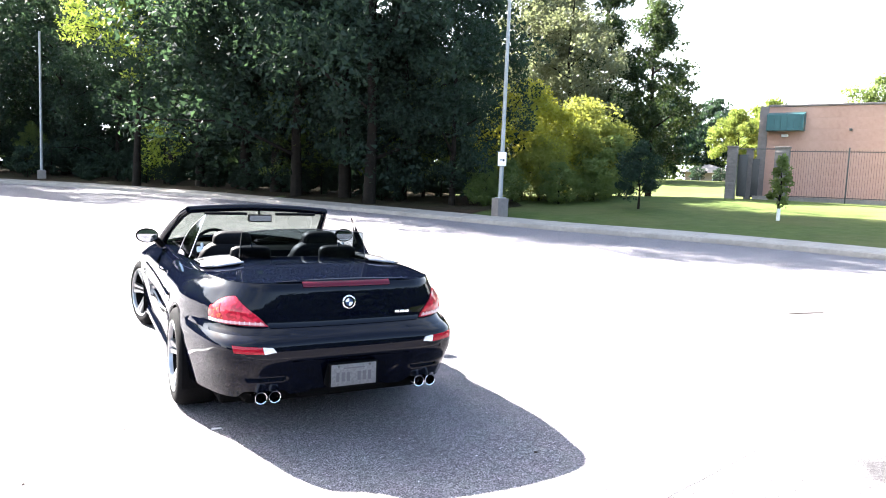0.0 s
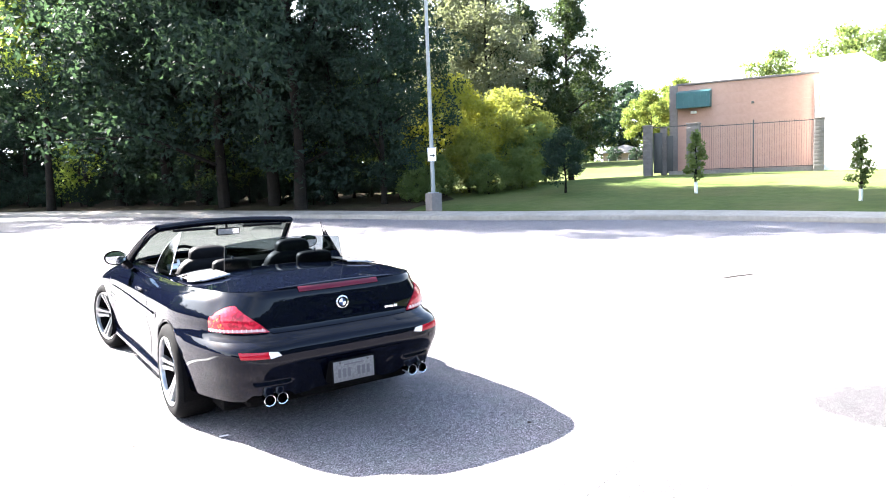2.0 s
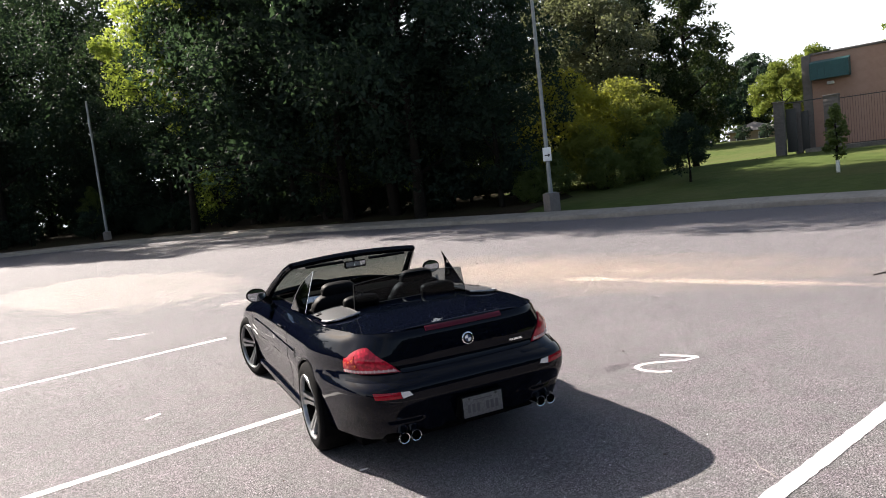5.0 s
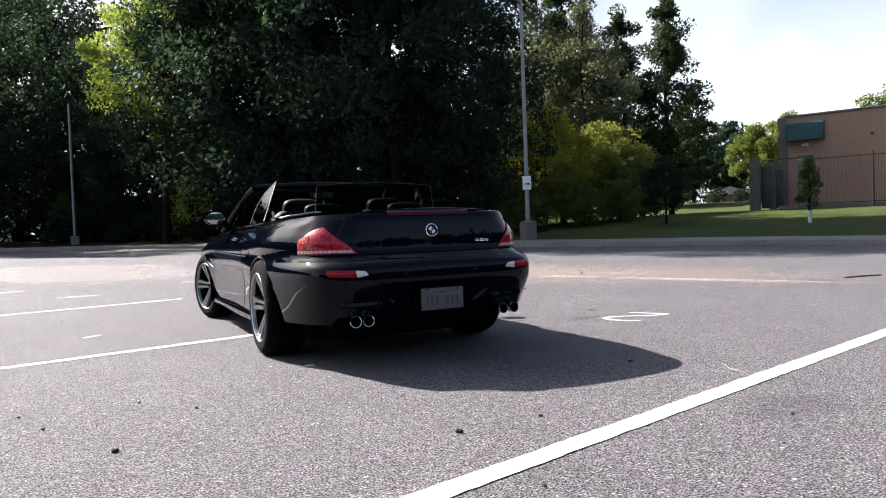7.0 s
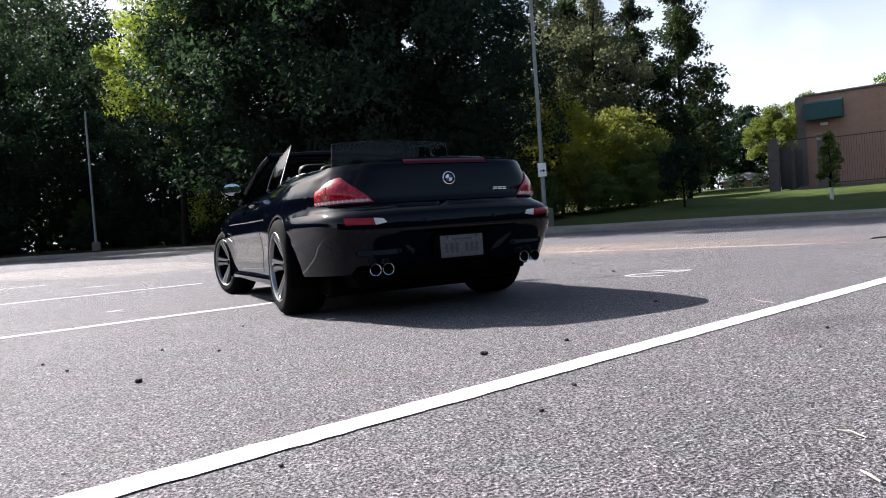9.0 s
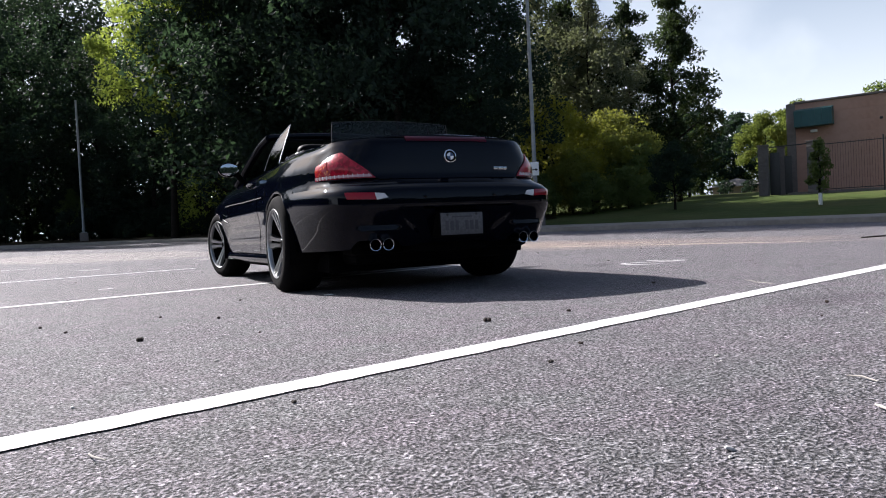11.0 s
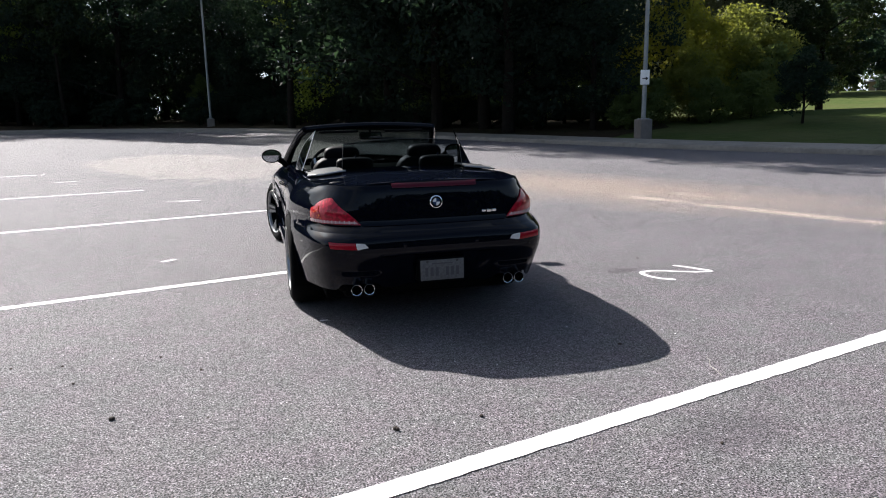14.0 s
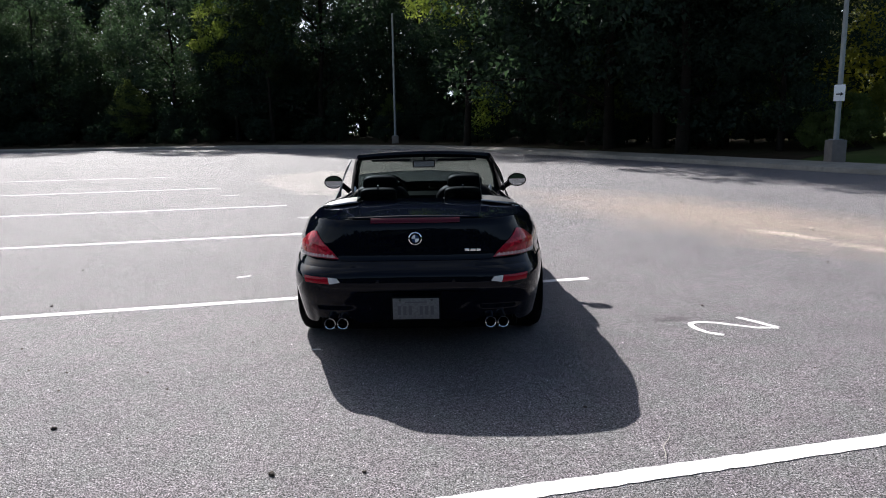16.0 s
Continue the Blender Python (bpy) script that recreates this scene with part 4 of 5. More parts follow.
rng = np.random.default_rng(77)
cs = []
for s in steps(S_WOOD + 6, KERB_LENGTH - 8, 300):
    for z in (0.2, 0.9, 2.0, 3.4, 5.0, 7.0, 9.0) + ((11.0, 13.0, 15.0, 17.0) if s > 125 else ()):
        x, y = kerb_at(s + rng.uniform(-1, 1), (31 if s > 108 else 22) + rng.uniform(-3, 3))
        if s > 108 or clear_of_lawn(x, y, 1.5):
            cs.append((x, y, lot_height(x, y) + z + rng.uniform(-0.8, 0.8)))
cs = np.array(cs)
tagged(new("far_wood", leaf_cloud("far_wood", rng, cs, np.full(len(cs), 1.6), 105000, 0.9, LEAF_DEEP)), "dense dark foliage deeper in the wood, shade put into its leaves", "woods", kind="stuff")
cs = []
for k in range(260):
    a = radians(12 + 66 * k / 260)
    for z in (0.3, 1.6, 3.2, 5.0, 6.6):
        r = 102 + rng.uniform(-5, 5)
        cs.append((r * math.cos(a), r * math.sin(a), 1.6 + z + rng.uniform(-0.8, 1.0) * (1 + 0.25 * z)))
cs = np.array(cs)
tagged(new("distant_wood", leaf_cloud("distant_wood", rng, cs, np.full(len(cs), 1.7), 36000, 0.6, LEAF_MID)), "distant belt of green trees behind the lawn", "woods", kind="stuff")

# unseen belt of leaves, added to darken what the car's paint reflects
cs = []
for k in range(420):
    a = radians(172 + 200 * k / 420)
    for z in (0.4, 1.8, 3.4, 5.2, 7.0):
        r = 46 + rng.uniform(-3, 3)
        cs.append((r * math.cos(a) - 4, r * math.sin(a) * 0.9, z + rng.uniform(-0.8, 1.2)))
cs = np.array(cs)
tagged(new("tree_belt", leaf_cloud("tree_belt", rng, cs, np.full(len(cs), 1.7), 30000, 1.9, LEAF_DARK)), "unseen dark belt of trees added for the paintwork's reflections", "woods", kind="stuff")

# ---- pavement ----
pave = holder("pavement", "pale concrete pavement slabs behind the kerb", "pavement", kind="structure")


def slab_top(s, off):
    x, y = kerb_at(s, off)
    return x, y, lot_height(x, y) + 0.160 + 0.05 * (off - 0.15) / 1.5


s = 52.0
k = 0
while s < 196:
    sh = Shape()
    us, vs = steps(s + 0.008, s + 1.492, 3), [0.158, 0.9, 1.64]
    dz = rt.uniform(-0.004, 0.004)
    P = [Vector(slab_top(u, v)) + Vector((0, 0, dz)) for u in us for v in vs]
    sh.grid(lambda i, j: P[i * 3 + j], range(3), range(3), None, True)
    rim = [0, 1, 2, 5, 8, 7, 6, 3]
    sh.add([P[i] for i in rim] + [P[i] - Vector((0, 0, 0.1)) for i in rim], [(i, 8 + i, 8 + (i + 1) % 8, (i + 1) % 8) for i in range(8)])
    part("slab", sh, CONCRETE, pave, smooth=False)
    s += 1.5

# ---- the car ----
CAR = holder("convertible_car", "dark blue two-door convertible parked with its roof down", "car")
REAR_AXLE, FRONT_AXLE, WHEEL_R, ARCH_R = 1.10, 3.89, 0.342, 0.372
Z_LEVELS = [0.19, 0.30, 0.42, 0.55, 0.625, 0.660, 0.690, 0.72, 0.80, 0.88, 0.935, 0.965]
rear_y = curve(Z_LEVELS, [0.20, 0.125, 0.062, 0.004, 0.012, 0.040, 0.085, 0.112, 0.122, 0.132, 0.142, 0.165])
front_y = curve([0.19, 0.4, 0.6, 0.8, 0.965], [4.74, 4.84, 4.85, 4.74, 4.66])
belt_z = curve([0.1, 0.5, 1.1, 1.7, 2.4, 3.1, 3.5, 4.1, 4.55, 4.85], [0.965, 0.958, 0.948, 0.938, 0.928, 0.925, 0.905, 0.825, 0.74, 0.66])
U = list(range(15))
LOW_X = [0, 0.32, 0.55, 0.70, 0.785, 0.848, 0.918, 0.900, 0.888, 0.895, 0.925, 0.87, 0.72, 0.42, 0]
LOW_Y = [0, 0.004, 0.022, 0.085, 0.22, 0.47]
HIGH_X = [0, 0.30, 0.50, 0.655, 0.755, 0.805, 0.895, 0.890, 0.880, 0.885, 0.905, 0.85, 0.70, 0.40, 0]
HIGH_Y = [0, 0.008, 0.035, 0.115, 0.255, 0.46]
TOP_X = [0, 0.27, 0.45, 0.575, 0.665, 0.735, 0.825, 0.815, 0.805, 0.805, 0.81, 0.76, 0.62, 0.36, 0]
TOP_Y = [0, 0.008, 0.03, 0.095, 0.215, 0.43]
LONG_Y = [1.10, 1.8, 2.6, 3.3, 3.9]
NOSE_Y = [-0.42, -0.16, -0.04, 0.0]
_cx = [curve(U, c) for c in (LOW_X, HIGH_X, TOP_X)]
_cy = [curve(U, c + LONG_Y + [4.85 + d for d in NOSE_Y]) for c in (LOW_Y, HIGH_Y, TOP_Y)]
tuck = curve([0.19, 0.30, 0.42, 0.55, 0.68, 0.97], [0.935, 0.963, 0.980, 0.993, 1.0, 1.0])


def skin(u, z, lift=0.0):
    """The left half of the body's side, from the rear middle (u 0) to the nose (u 14), at a level z."""
    a, b = ease(0.60, 0.72, z), ease(0.78, 0.965, z)
    w = ((1 - a), a * (1 - b), a * b)
    x = sum(k * f(u) for k, f in zip(w, _cx)) * tuck(z)
    y = sum(k * f(u) for k, f in zip(w, _cy))
    y += rear_y(z) * (1 - ease(4.2, 6.0, u)) + (front_y(z) - 4.85) * ease(10.2, 13, u)
    zz = z if z < 0.55 else 0.55 + (z - 0.55) * (belt_z(y) - 0.55) / 0.415
    # the shoulder rolls over towards the deck
    x -= 0.052 * max(0.0, (z - 0.895) / 0.07) ** 2 * ease(4.0, 5.4, u) * ease(12.0, 10.5, u)
    # a shallow waist along the door
    x -= 0.012 * ease(0.62, 0.52, z) * ease(0.3, 0.45, z) * ease(6.2, 7, u) * ease(9.6, 8.8, u)
    return Vector((-x, y, zz))


def skin_out(u, z, lift):
    du, dz = 0.02, 0.004
    a = skin(min(u + du, 14), z) - skin(max(u - du, 0), z)
    b = skin(u, min(z + dz, 0.965)) - skin(u, max(z - dz, 0.19))
    n = b.cross(a)
    n = n.normalized() if n.length > 1e-9 else Vector((0, -1, 0))
    return skin(u, z) + n * lift


def u_at_y(y, z):
    """Where along the side the skin has a given y."""
    lo, hi = 3.0, 12.0
    for _ in range(30):
        m = (lo + hi) / 2
        lo, hi = (m, hi) if skin(m, z).y < y else (lo, m)
    return lo


def u_at_x(x, z):
    lo, hi = 0.0, 6.0
    for _ in range(30):
        m = (lo + hi) / 2
        lo, hi = (m, hi) if -skin(m, z).x < x else (lo, m)
    return lo


def low_edge(y):
    """The lower edge of the side: the sill, or the wheel arch."""
    z = 0.20 if 1.4 < y < 3.6 else 0.28 if y > 0.5 else 0.38
    for c in (REAR_AXLE, FRONT_AXLE):
        if abs(y - c) < ARCH_R:
            z = max(z, WHEEL_R + math.sqrt(ARCH_R ** 2 - (y - c) ** 2))
    return z


def both(name, shape, material, parent, label="", **kw):
    """A part and its mirror image."""
    return part(name, shape, material, parent, label, **kw), part(name, shape.mirrored(), material, parent, label, **kw)


# side shell: stations close together round the arches
stations = []
for c in (REAR_AXLE, FRONT_AXLE):
    uc = [u_at_y(c + ARCH_R * math.cos(math.pi * k / 30), 0.55) for k in range(31)]
    stations += uc + [u_at_y(c + ARCH_R * 1.003, 0.55), u_at_y(c - ARCH_R * 1.003, 0.55)]
stations += [u_at_x(x, 0.4) for x in (0.29, 0.31, 0.33, 0.345, 0.36, 0.61, 0.63, 0.65, 0.67, 0.69, 0.71, 0.73, 0.75)]
stations = sorted(set([round(k * 0.125, 4) for k in range(113)] + [round(s, 4) for s in stations]))
levels = steps(0, 0.80, 22) + [0.83, 0.86, 0.885, 0.905, 0.925, 0.945, 0.965, 0.985, 1.0]


def side_point(u, v):
    p = skin(u, 0.55)
    z0 = low_edge(p.y)
    z = z0 + (0.965 - z0) * v
    # the shell steps back where the bumper covers it
    under = (0.014 + 0.05 * ease(0.42, 0.33, -p.x)) * ease(0.672, 0.645, z) * ease(0.735, 0.70, p.y)
    return skin_out(u, z, -under) if under > 0 else skin(u, z)


sh = Shape().grid(side_point, stations, levels, None, False)
mir = sh.mirrored()
sh.add(mir.v, mir.f)
body = part("body", sh, PAINT, CAR, "dark blue painted body shell", angle=28)
# arch lips
for c in (REAR_AXLE, FRONT_AXLE):
    pts = []
    for k in range(41):
        a = math.pi * (k / 40)
        y = c + ARCH_R * math.cos(a)
        z = max(0.215, WHEEL_R + ARCH_R * math.sin(a)) - 0.004
        p = skin(u_at_y(y, min(z, 0.6)), z)
        pts.append(p + Vector((0.012, 0, 0)))
    both("arch_lip", Shape().tube(pts, 0.013, 6), PAINT, body)
    inner = Shape().grid(lambda a, x: Vector((-x, c + (ARCH_R - 0.002) * math.cos(a), WHEEL_R + (ARCH_R - 0.002) * math.sin(a))), steps(-0.4, math.pi + 0.4, 24), [0.55, 0.9])
    both("arch_liner", inner, BLACK_PLASTIC, body)

# decks: boot lid and hood close the shell from above
crown = curve([0.15, 0.5, 0.9, 1.35, 3.2, 3.6, 4.2, 4.85], [0.004, 0.026, 0.044, 0.05, 0.06, 0.075, 0.075, 0.03])


def deck(u, t):
    """From the shell's top edge (t 0) across to the middle (t 1)."""
    e = skin(u, 0.965)
    k = 1 - t
    return Vector((e.x * k, e.y, e.z + crown(e.y) * (1 - k ** 2.6) + 0.002))


U_CABIN = u_at_y(1.30, 0.965)
U_COWL = u_at_y(3.22, 0.965)
ts = steps(0, 1, 22)
sh = Shape().grid(deck, steps(0.02, U_CABIN, 60), ts)
m2 = sh.mirrored()
sh.add(m2.v, m2.f)
lid = part("boot_deck", sh, PAINT, CAR, "glossy dark boot deck")
sh = Shape().grid(deck, steps(U_COWL, 13.98, 50), ts)
m2 = sh.mirrored()
sh.add(m2.v, m2.f)
part("hood", sh, PAINT, CAR, "dark blue hood")
# door tops: a rounded band beside the cabin


def band(u, t):
    e = skin(u, 0.965)
    a = t * math.pi / 2
    return Vector((e.x + 0.115 * math.sin(a) * (1 if t < 1 else 1), e.y, e.z + 0.012 * math.sin(2 * a) - 0.06 * ease(0.7, 1, t)))


both("door_top", Shape().grid(band, steps(U_CABIN, U_COWL, 40), steps(0, 1, 8)), PAINT, body)

# rear bumper, proud of the shell
UB = u_at_y(0.735, 0.5)


bumper_low = curve([0, 0.20, 0.36, 0.42, 0.62, 0.68, 0.76, 1.0], [0.30, 0.30, 0.30, 0.352, 0.352, 0.292, 0.286, 0.275])


def bumper_pt(u, v, lift=0.006):
    p = skin(u, 0.4)
    y = skin(u, 0.5).y
    z0 = max(bumper_low(-p.x), (low_edge(y) + 0.004) if y > REAR_AXLE - ARCH_R else 0)
    z = z0 + (0.668 - z0) * v
    ledge = 0.022 * ease(0.435, 0.405, z) * ease(0.345, 0.42, -p.x) * ease(0.69, 0.61, -p.x)     # a ledge over the exhausts
    wide = 0.25 + 0.13 * ease(0.34, 0.50, z)
    hollow = 0.020 * ease(wide + 0.03, wide - 0.03, -p.x) * ease(0.535, 0.512, z)      # the hollow round the plate
    return skin_out(u, z, lift + ledge - hollow)


sh = Shape().shell(bumper_pt, sorted(steps(0, UB, 120) + [u_at_x(x, 0.4) for x in (0.375, 0.385, 0.395, 0.405, 0.415, 0.62, 0.63, 0.64, 0.65, 0.66)]), steps(0, 1, 36), 0.012, True)
m2 = sh.mirrored()
sh.add(m2.v, m2.f)
bumper = part("rear_bumper", sh, PAINT, CAR, "dark blue rear bumper", angle=25)
# boot lid's upright face
sh = Shape().shell(lambda u, z: skin_out(u * u_at_x(0.485 + (z - 0.71) * 0.62, z), z, 0.005), steps(0, 1, 24), steps(0.705, 0.955, 14), 0.012, True)
m2 = sh.mirrored()
sh.add(m2.v, m2.f)
boot = part("boot_lid", sh, PAINT, CAR, "dark blue boot lid with a raised lip", angle=25)
# lip spoiler
lip = [(x, skin(u_at_x(x, 0.955), 0.955).y + 0.020, 0.968 + 0.008 * (1 - (x / 0.6) ** 2)) for x in steps(0, 0.44, 16)]
lip = [(-x, y, z) for x, y, z in lip[::-1]] + lip[1:]
part("lip_spoiler", Shape().tube(lip, [0.002 + 0.012 * (1 - (p[0] / 0.44) ** 2) for p in lip], 8), PAINT, boot)
part("brake_light", Shape().shell(lambda x, v: Vector((x, skin(u_at_x(abs(x), 0.955), 0.955).y - 0.021 + 0.026 * v * v, 0.944 + 0.031 * v)), steps(-0.285, 0.285, 24), steps(0, 1, 7), 0.02), BRAKE_LENS, boot, "long dark red brake light strip")
# tail lamps


def lamp_quad(a, b, c, d, lift, nu=20, nv=12, bulge=0.0, arch=0.0, belly=0.0):
    """A patch between four (u, z) corners: inner low, outer low, outer high, inner high."""
    def f(i, j):
        u = (a[0] * (1 - i) + b[0] * i) * (1 - j) + (d[0] * (1 - i) + c[0] * i) * j
        z = (a[1] * (1 - i) + b[1] * i) * (1 - j) + (d[1] * (1 - i) + c[1] * i) * j
        z += arch * math.sin(math.pi * i) * j
        u -= belly * math.sin(math.pi * j) * (1 - i)
        return skin_out(u, z, lift + bulge * math.sin(math.pi * i) * math.sin(math.pi * j))
    return Shape().shell(f, steps(0, 1, nu), steps(0, 1, nv), 0.02, True)


ua, ub = u_at_x(0.497, 0.715), u_at_y(0.445, 0.725)
uc, ud = u_at_y(0.40, 0.83), u_at_x(0.655, 0.885)
for m in (0, 1):
    s1 = lamp_quad((ua, 0.713), (ub, 0.722), (uc, 0.838), (ud, 0.884), 0.008, bulge=0.006, arch=0.012, belly=0.24)
    s2 = lamp_quad((ua + 0.10, 0.722), (ub - 0.06, 0.729), (ub - 0.06, 0.743), (ua + 0.16, 0.738), 0.0135, 20, 4)
    tl = part("tail_light", s1.mirrored() if m else s1, RED_LENS, CAR, "red wrap-round tail light with a clear lower band")
    part("light_band", s2.mirrored() if m else s2, BAND_LENS, tl, "row of small clear lamps")
    # amber facets of the lamp, their sun glints coloured in
    s4 = lamp_quad((ub - 0.92, 0.748), (ub - 0.08, 0.750), (ub - 0.13, 0.812), (ub - 0.66, 0.830), 0.0150, 20, 10, 0.003)
    part("amber_glint_lens", s4.mirrored() if m else s4, AMBER_GLINTS, tl, "amber-red reflector facets with sun glints put into their colour")
    for k in range(13):
        t = (k + 0.5) / 13
        uu = ua + 0.13 + (ub - 0.12 - ua - 0.13) * t
        s3 = lamp_quad((uu - 0.010, 0.722), (uu + 0.010, 0.722), (uu + 0.010, 0.744), (uu - 0.010, 0.744), 0.016, 3, 3)
        part("lamp_rib", s3.mirrored() if m else s3, CLEAR_LENS, tl)
    r1 = lamp_quad((u_at_x(0.545, 0.59), 0.578), (u_at_x(0.70, 0.6), 0.585), (u_at_x(0.71, 0.6), 0.622), (u_at_x(0.555, 0.6), 0.617), 0.011, 12, 5)
    r2 = lamp_quad((u_at_x(0.475, 0.59), 0.588), (u_at_x(0.543, 0.59), 0.577), (u_at_x(0.553, 0.6), 0.617), (u_at_x(0.495, 0.6), 0.612), 0.011, 8, 5)
    rf = part("reflector", r1.mirrored() if m else r1, DARK_RED_LENS, bumper, "dark red bumper reflector")
    part("reversing_lens", r2.mirrored() if m else r2, CLEAR_LENS, rf, "pale clear end lens")

for x in (-0.62, -0.24, 0.24, 0.62):
    q = skin_out(u_at_x(abs(x), 0.59), 0.59 if abs(x) < 0.4 else 0.545, 0.0075)
    part("parking_sensor", Shape().lathe([(0.0115, -0.004), (0.0115, 0.001), (0.009, 0.002), (0, 0.002)], 18, pose(math.copysign(q.x, x), q.y, q.z, 90, 0, -math.copysign(8 if abs(x) < 0.4 else 28, -x))), PAINT, bumper, "small round parking sensor")
# diffuser, plate and exhausts
part("diffuser", Shape().box((-0.64, 0.26, 0.25), (0.64, 0.45, 0.37), 0.03).box((-0.30, 0.16, 0.25), (0.30, 0.3, 0.32), 0.03), BLACK_PLASTIC, bumper)
part("plate_recess", Shape().box((-0.155, 0.008, 0.335), (0.155, 0.12, 0.490), 0.012), BLACK_PLASTIC, bumper)
for s in (-1, 1):
    for x in (0.474, 0.555):
        pm = pose(s * x, 0.325, 0.312, 90, 0, 0) @ Matrix.Diagonal((0.94, 0.94, 1, 1))
        ex = part("exhaust_tip", Shape().lathe([(0.036, 0.0), (0.036, 0.265), (0.0385, 0.272), (0.0375, 0.278), (0.034, 0.276), (0.032, 0.26), (0.031, 0.1)], 36, pm), CHROME, CAR, "chromed exhaust tip")
        part("exhaust_throat", Shape().lathe([(0.0315, 0.23), (0.0, 0.12)], 24, pm), BLACK_PLASTIC, ex)
plate = part("number_plate", Shape().box((-0.146, -0.002, 0.349), (0.146, 0.004, 0.484), 0.003), PLATE, CAR, "dull aluminium number plate with illegible bars")
part("plate_frame", Shape().box((-0.156, 0.000, 0.338), (0.156, 0.011, 0.493), 0.004), BLACK_PLASTIC, plate)
for k in range(7):
    if k != 3:
        x = -0.115 + k * 0.0345
        part("plate_bar", Shape().box((x, -0.0045, 0.378), (x + 0.020, -0.0022, 0.436)), PLATE_INK, plate, smooth=False)
part("plate_band", Shape().box((-0.07, -0.0045, 0.455), (0.07, -0.0022, 0.464)), PLATE_INK, plate, smooth=False)
for x in (-0.1, 0.1):
    part("plate_screw", Shape().lathe([(0.008, 0), (0.008, 0.004), (0, 0.005)], 12, pose(x, -0.002, 0.474, 90)), DARK_METAL, plate)
# round badge: plain quartered disc
by = skin(0, 0.845).y - 0.006
bm = pose(0, by, 0.845, 90 - 6, 0, 0)
badge = part("badge", Shape().lathe([(0.043, -0.004), (0.043, 0.004), (0.040, 0.007), (0.036, 0.0075), (0.036, 0.005)], 40, bm), CHROME, boot, "round chrome-ringed badge")
part("badge_ring", Shape().lathe([(0.037, 0.0055), (0.024, 0.0062)], 40, bm), BLACK_PLASTIC, badge)
for q in range(4):
    vs = [(0, 0, 0.0068)] + [(0.024 * math.cos(a), 0.024 * math.sin(a), 0.0065) for a in steps(q * math.pi / 2, (q + 1) * math.pi / 2, 9)]
    part("badge_quarter", Shape().add(vs, [(0, i, i + 1) for i in range(1, 9)], bm), WHITE_ENAMEL if q % 2 else BLUE, badge, smooth=False)
mk = part("model_mark", Shape().box((0.315, skin(u_at_x(0.36, 0.765), 0.765).y - 0.014, 0.762), (0.345, skin(u_at_x(0.36, 0.765), 0.765).y - 0.006, 0.778), 0.002), CHROME, boot, "small chrome model mark drawn as plain blocks")
for x0, x1 in ((0.352, 0.385), (0.391, 0.418)):
    yy = skin(u_at_x(x0, 0.765), 0.765).y
    part("mark_block", Shape().box((x0, yy - 0.010, 0.760), (x1, yy - 0.003, 0.778), 0.002), CHROME, mk)

# doors


def door_pt(i, z):
    y = 1.78 + 0.10 * ease(0.5, 0.25, z) + (3.18 - 1.78 - 0.10 * ease(0.5, 0.25, z)) * i
    return skin_out(u_at_y(y, z), z, 0.0018)


